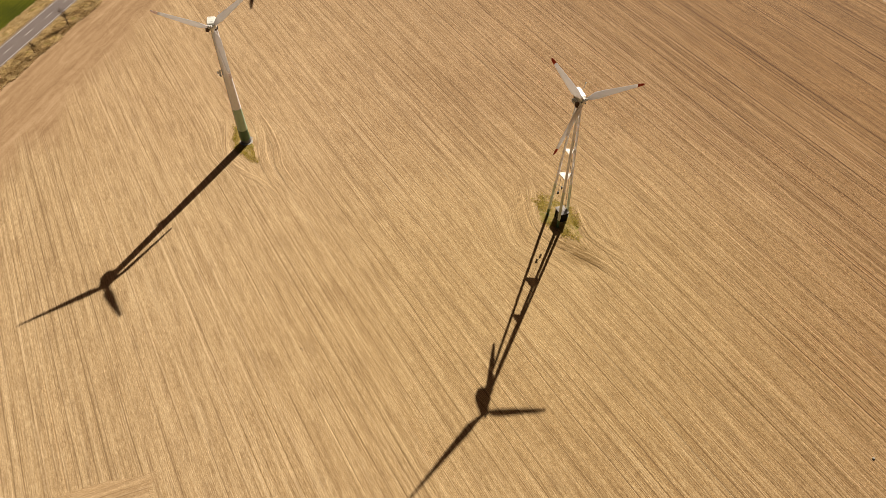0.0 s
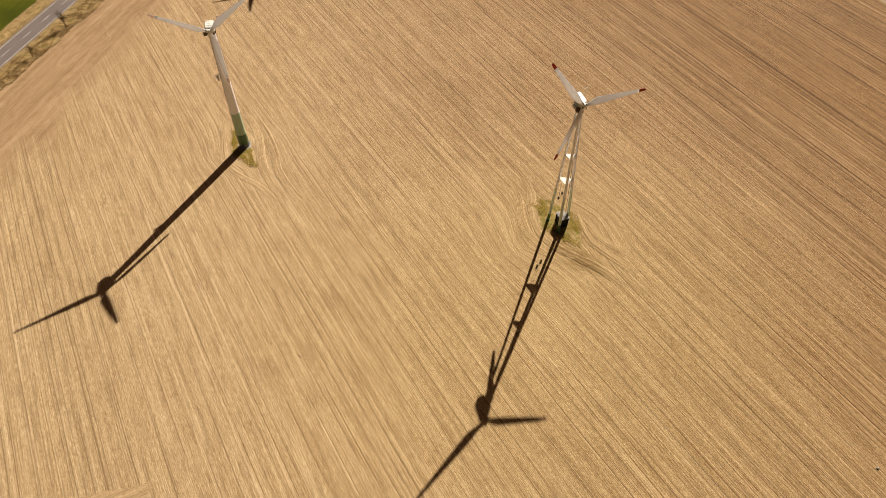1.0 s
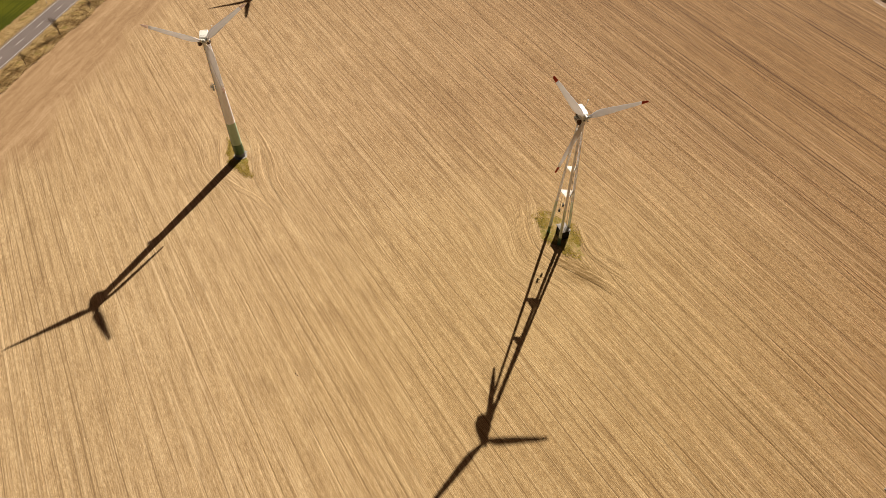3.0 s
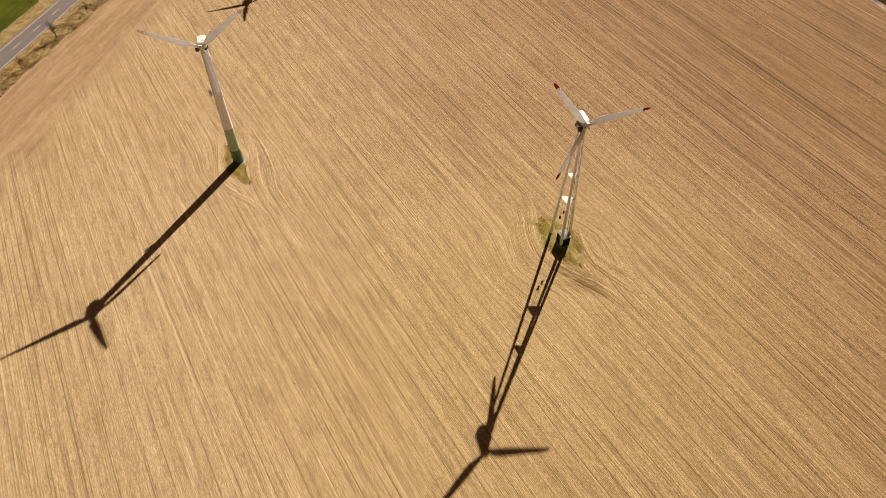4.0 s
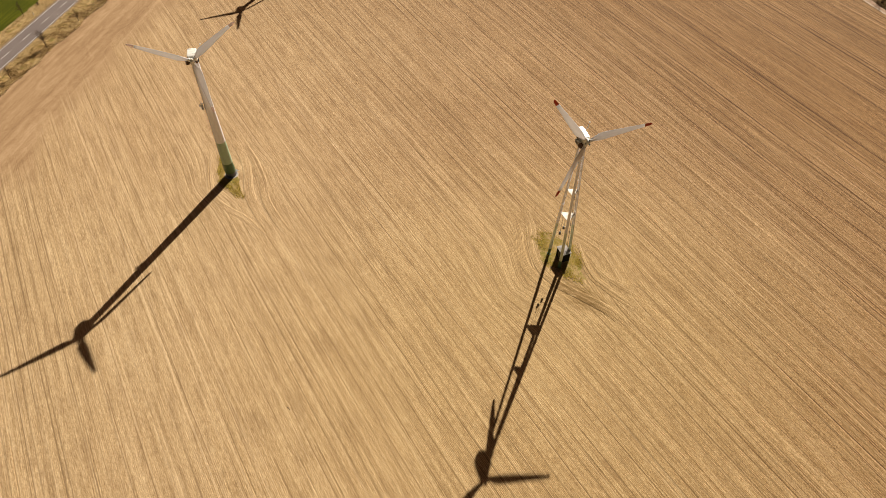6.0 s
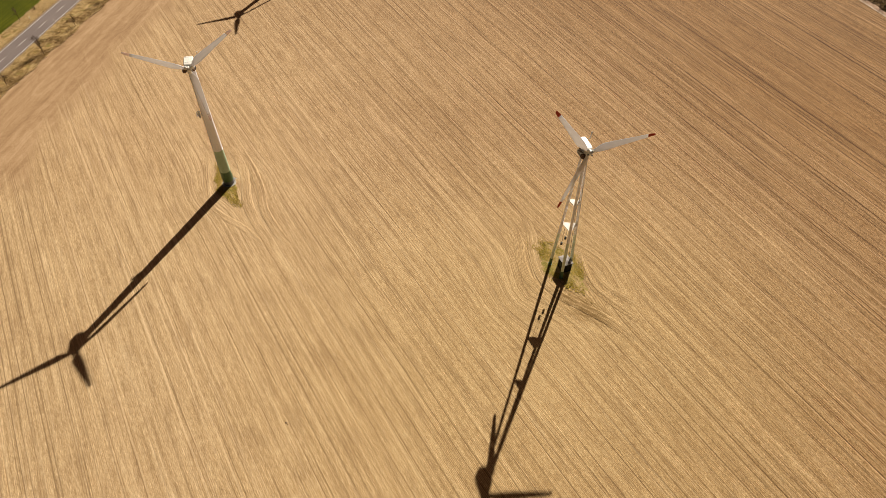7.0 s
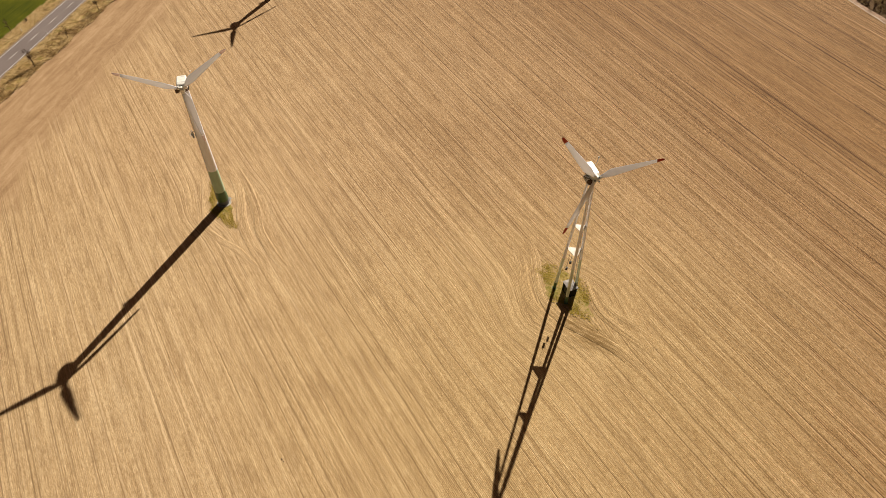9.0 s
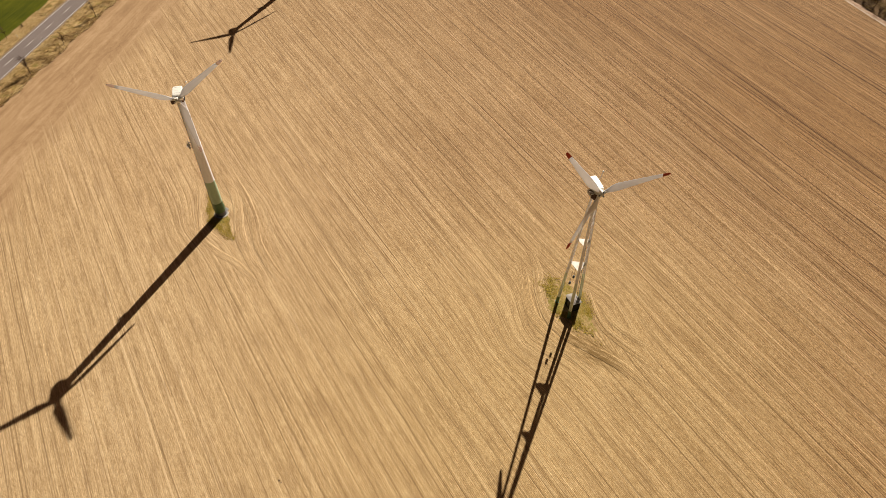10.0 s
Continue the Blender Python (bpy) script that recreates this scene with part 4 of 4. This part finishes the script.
switch_hut(19.95, 100.9, -65.0)


# ---- plots of grass round the turbines ----
def plot(cx, cy, rx, ry, turn, seed, count, label):
    """A low rough mound with an uneven outline and tufts all over it."""
    r = np.random.default_rng(seed)
    m = 48
    a = np.linspace(0, 2 * np.pi, m, endpoint=False)
    c, s = math.cos(radians(turn)), math.sin(radians(turn))

    def edge(ang):
        """A leaf shape, drawn out along the rows, with a ragged rim."""
        return 1 / (np.abs(np.cos(ang)) ** 1.3 + np.abs(np.sin(ang)) ** 1.3) ** (1 / 1.3) + 0.09 * np.sin(3 * ang + seed) + 0.07 * np.sin(7 * ang + 2 * seed) + 0.05 * np.sin(13 * ang + seed)

    def at(q, ang):
        x, y = q * rx * edge(ang) * np.cos(ang), q * ry * edge(ang) * np.sin(ang)
        return np.stack([cx + x * c - y * s, cy + x * s + y * c], -1)
    v, f = [], []
    for q, z in ((0.0, 0.10), (0.30, 0.10), (0.6, 0.06), (0.8, 0.02), (0.98, -0.08)):
        p = at(q * (1 + (0.05 * r.standard_normal(m) if q > 0.5 else 0)), a)
        v.append(np.concatenate([p, (z + (0.03 * r.standard_normal(m) if q < 0.9 else 0 * a))[:, None]], 1))
    for k in range(4):
        for i in range(m):
            f.append((k * m + i, (k + 1) * m + i, (k + 1) * m + (i + 1) % m, k * m + (i + 1) % m))
    ob = new("grass_plot", raw("grass_plot", np.concatenate(v), f, M_PATCH, smooth=True))
    tagged(ob, label, "grass plot", kind="structure")
    q = np.sqrt(r.random(count)) * 0.95 + np.abs(r.normal(0, 0.13, count))
    p = at(q, r.uniform(0, 2 * np.pi, count))
    keep = smooth_noise(p[:, 0] * 1.1, p[:, 1] * 0.9, seed) + r.normal(0, 0.35, count) > -0.15 + 0.5 * (q > 0.9)
    tufts("rough_grass", p[keep], 0.05, M_GRASS, "yellow-green rough grass round the tower foot", "grass", 0.09, 0.20, 6, seed, 0.03)


plot(-60.6, 121.0, 2.5, 8.8, 33, 11, 1500, "yellowish turf round the tubular tower's foot")
plot(19.4, 101.6, 4.6, 9.0, 32, 12, 2300, "yellowish turf round the three-legged tower's feet")
plot(F_AT[0], F_AT[1] - 1, 3.0, 9.0, 33, 13, 900, "yellowish turf round the tower's foot")


def swath(points, wide, seed, label):
    """A pass of the drill that curves round a plot: ridged rows along a smooth line, sinking into the field at its rim."""
    r = np.random.default_rng(seed)
    pts = np.array(points, dtype=float)
    s = np.linspace(0, len(pts) - 1, 16 * (len(pts) - 1))
    k = np.clip(s.astype(int), 0, len(pts) - 2)
    u = (s - k)[:, None]
    a, b, c, d = pts[np.maximum(k - 1, 0)], pts[k], pts[k + 1], pts[np.minimum(k + 2, len(pts) - 1)]
    p = 0.5 * (2 * b + (c - a) * u + (2 * a - 5 * b + 4 * c - d) * u ** 2 + (3 * b - a - 3 * c + d) * u ** 3)
    t = np.gradient(p, axis=0)
    gone = np.concatenate([[0], np.cumsum(np.linalg.norm(np.diff(p, axis=0), axis=1))])
    t /= np.linalg.norm(t, axis=1)[:, None]
    n = np.stack([-t[:, 1], t[:, 0]], -1)
    w = np.arange(-wide / 2, wide / 2 + 0.01, 0.13)
    rows, m = len(w), len(s)
    cut = np.where(r.random(rows) < 0.3, -0.05 * r.random(rows), 0.0) * (np.arange(rows) % 2)
    high = 0.05 + 0.016 * np.where(np.arange(rows) % 2, -1, 1) + cut
    rim = np.clip(np.minimum(1 - np.abs(w) / (wide / 2), 0.35) / 0.35, 0, 1)
    end = np.clip(np.minimum(gone, gone[-1] - gone) / 7.0, 0, 1)
    z = (high[:, None] + 0.07) * np.sqrt(rim[:, None] * end[None, :]) - 0.07 + 0.010 * r.standard_normal((rows, m))
    xy = p[None] + n[None] * (w[:, None, None] + 0.10 * smooth_noise(w[:, None] + 0 * gone[None], gone[None] * 0.5 + 0 * w[:, None], seed)[..., None])
    i = np.arange(rows * m).reshape(rows, m)
    f = np.stack([i[:-1, :-1], i[1:, :-1], i[1:, 1:], i[:-1, 1:]], -1).reshape(-1, 4)
    uv = np.stack([np.repeat(w[:, None], m, 1) + 500 + 9 * seed, np.repeat(gone[None], rows, 0)], -1).reshape(-1, 2)
    ob = new("turning_rows", raw("turning_rows", np.concatenate([xy, z[..., None]], -1).reshape(-1, 3), f, M_FIELD, uv))
    ob.data.attributes.new("edge", "FLOAT", "POINT").data.foreach_set("value", np.ones(rows * m, dtype=np.float32))
    return tagged(ob, label, "field", kind="structure")


swath([(11.0, 117.6), (13.1, 111.3), (13.6, 104.7), (14.9, 98.6), (17.9, 94.0), (22.8, 90.8), (28.3, 87.3), (33.0, 82.5)], 2.6, 61, "rows drilled in a curve round the three-legged turbine")
swath([(8.3, 114.1), (10.2, 108.0), (10.8, 101.6), (12.7, 96.3), (16.6, 91.8), (21.0, 87.7), (25.9, 82.8)], 2.6, 62, "rows drilled in a curve round the three-legged turbine")
swath([(23.2, 107.5), (24.4, 101.5), (26.0, 96.2), (28.9, 92.8), (33.1, 89.1), (37.0, 84.6)], 2.4, 63, "rows drilled in a curve round the three-legged turbine")
swath([(25.8, 102.8), (27.5, 99.0), (30.7, 95.0), (35.3, 91.3), (38.9, 87.1)], 2.2, 64, "rows drilled in a curve round the three-legged turbine")
swath([(-69.6, 132.0), (-66.9, 125.3), (-64.8, 119.0), (-62.1, 113.7), (-57.3, 110.1), (-51.8, 106.8), (-45.9, 101.2)], 2.0, 65, "rows drilled in a curve round the tubular turbine")
swath([(-64.5, 136.5), (-59.5, 129.7), (-56.4, 122.5), (-54.0, 115.7), (-49.7, 108.8), (-45.1, 103.0)], 2.6, 66, "rows drilled in a curve round the tubular turbine")
swath([(-61.6, 135.1), (-56.0, 127.7), (-51.9, 120.0), (-49.2, 113.4), (-44.9, 107.3), (-40.7, 102.8)], 2.4, 67, "rows drilled in a curve round the tubular turbine")
# ---- verges, trees, scrub ----
tufts("dry_grass", scatter(lambda y: road_x(y) + 4.1, lambda y: field_edge(y) + 0.3, 118, 262, 9000, 21, -0.2), 0.10, M_STRAW, "dead straw-yellow grass on the verge", "grass", 0.13, 0.42, 7, 21, 0.06)
tufts("dry_grass", scatter(lambda y: road_x(y) - 9.5, lambda y: road_x(y) - 4.4, 135, 262, 6000, 22, -0.5), 0.10, M_STRAW, "dead straw-yellow grass beside the green field", "grass", 0.13, 0.42, 7, 22, 0.06)
tufts("brambles", scatter(lambda y: field_edge(y) - 5.5, lambda y: field_edge(y) + 0.2, 118, 262, 6400, 23, 0.16), 0.10, M_BRIAR, "brown dead bramble patches on the verge", "brambles", 0.28, 0.45, 9, 23, 0.05)
tufts("scrub_grass", scatter(lambda y: track_x(y) + 2.9, lambda y: track_x(y) + 24, 190, 300, 8000, 24, -0.1), 0.1, M_BRUSH, "dead brown and olive undergrowth of the wood", "undergrowth", 0.5, 0.5, 7, 24, 0.06)


def bare_tree(x, y, tall, seed, label, category="tree", limbs=16, bushy=False):
    """A leafless tree: bent tapering trunk, limbs that fork twice, fine twigs."""
    r = random.Random(seed)
    t = thing("shrub" if bushy else "young_tree", pose(x, y, 0.0, 0, 0, r.uniform(0, 360)), label, category, "shrubs by the field" if bushy else "bare trees by the field")
    tr, br = bmesh.new(), bmesh.new()
    pts = [Vector((0, 0, -0.1))]
    for i in range(1, 7):
        pts.append(Vector((r.gauss(0, 0.05) * tall / 5 * i ** 0.5, r.gauss(0, 0.05) * tall / 5 * i ** 0.5, tall * i / 6)))
    r0 = 0.022 * tall + 0.015
    if not bushy:
        for i in range(6):
            tube(tr, pts[i], pts[i + 1], r0 * (1 - i / 6.6), r0 * (1 - (i + 1) / 6.6), 8, False)
    else:
        for k in range(5):
            a = r.uniform(0, 6.28)
            tube(tr, (0.1 * math.cos(a), 0.1 * math.sin(a), -0.1), (tall * 0.35 * math.cos(a), tall * 0.35 * math.sin(a), tall * 0.8), r0 * 0.7, r0 * 0.2, 6, False)
    part("trunk", tr, M_BARK, t, "", True)

    def grow(p, d, length, rad, depth):
        q = p + d * length
        tube(br, p, q, rad, rad * 0.5, 5 if depth > 1 else 3, False)
        if depth == 0:
            return
        for _ in range(r.choice((2, 3, 4)) if depth > 1 else 3):
            s = r.uniform(0.35, 1.0)
            nd = (d + Vector((r.gauss(0, 0.5), r.gauss(0, 0.5), r.gauss(0.15, 0.35)))).normalized()
            grow(p + d * length * s, nd, length * r.uniform(0.45, 0.7), rad * 0.5, depth - 1)
    for k in range(limbs):
        s = r.uniform(0.05 if bushy else 0.30, 1.0)
        i = min(5, int(s * 6))
        p = pts[i].lerp(pts[i + 1], s * 6 - i) if not bushy else Vector((r.gauss(0, 0.2), r.gauss(0, 0.2), s * tall * 0.6))
        a = r.uniform(0, 6.28)
        d = Vector((math.cos(a), math.sin(a), r.uniform(0.4, 1.3))).normalized()
        grow(p, d, tall * r.uniform(0.16, 0.30) * (1.15 - 0.5 * s), r0 * 0.55, 3)
    part("crown", br, M_BARK, t, "bare brown twigs")
    return t


bare_tree(-136.0, 176.8, 5.2, 3, "bare young roadside tree with dense twigs on the verge", limbs=26)
bare_tree(-137.4, 158.7, 4.2, 4, "thin bare young tree on the verge", limbs=12)
bare_tree(-134.4, 194.4, 4.2, 5, "thin bare sapling on the verge", limbs=8)
bare_tree(-132.8, 213.3, 5.2, 6, "thin bare young tree on the verge", limbs=12)
bare_tree(-154.4, 196.4, 4.2, 7, "thin bare sapling beside the green field", limbs=10)
bare_tree(-130.6, 232.0, 4.8, 8, "thin bare young tree on the verge", limbs=10)
bare_tree(-153.4, 203.8, 1.7, 9, "low brown bare shrub beside the green field", "shrub", 26, True)
for k in range(32):
    y = 204 + 2.5 * k + random.uniform(-1.3, 1.3)
    bare_tree(track_x(y) + (5.6, 9.5, 14.0)[k % 3] + random.uniform(-0.5, 1.2), y, random.uniform(4.0, 5.8), 40 + k, "bare brown tree at the edge of the wood", "tree", 13)
for k in range(24):
    y = 206 + 3.1 * k + random.uniform(-1.2, 1.2)
    bare_tree(track_x(y) + random.uniform(3.6, 5.6), y, random.uniform(1.4, 2.4), 80 + k, "tangled bare brown shrub at the edge of the wood", "shrub", 24, True)


# ---- marker posts beside the road ----
def marker_post(x, y, turn):
    t = thing("marker_post", pose(x, y, 0.05, 0, 0, turn), "white plastic roadside marker post with a black band", "marker post", "marker posts beside the road")
    bm = bmesh.new()
    box(bm, (-0.06, -0.05, -0.15), (0.06, 0.05, 0.95), 0.02)
    part("post", bm, M_SHELL, t)
    bm = bmesh.new()
    box(bm, (-0.066, -0.056, 0.62), (0.066, 0.056, 0.82), 0.01)
    band = part("band", bm, M_DARK, t, "black band")
    bm = bmesh.new()
    box(bm, (-0.03, -0.062, 0.65), (0.03, -0.050, 0.79), 0.004)
    part("reflector", bm, M_STEEL, band, "pale reflector")
    return t


marker_post(-142.4, 196.3, -2)
marker_post(-151.6, 197.5, 178)


# ---- loose lumps lying on the field ----
def clod(x, y, size, seed, label, mat):
    r = random.Random(seed)
    bm = bmesh.new()
    bmesh.ops.create_icosphere(bm, subdivisions=2, radius=size)
    for v in bm.verts:
        v.co *= 1 + 0.35 * noise.noise(v.co * (1.6 / size) + Vector((seed, 0, 0)))
        v.co.z *= 0.7
    bmesh.ops.rotate(bm, verts=bm.verts, cent=(0, 0, 0), matrix=Matrix.Rotation(r.uniform(0, 6), 3, "Z"))
    ob = new("field_stone", mesh_of("field_stone", bm, mat))
    ob.location = (x, y, size * 0.35)
    return tagged(ob, label, "stone", "stones on the field")


for k, (x, y, size) in enumerate(((-31.1, 61.0, 0.15), (-30.7, 60.7, 0.10), (116.0, 204.6, 0.17), (36.1, 87.9, 0.10))):
    clod(x, y, size, 3 + k, "dark clod of earth lying on the drilled field", M_BROWN)
clod(69.6, 47.8, 0.22, 20, "pale field stone lying on the drilled field", M_CONC)
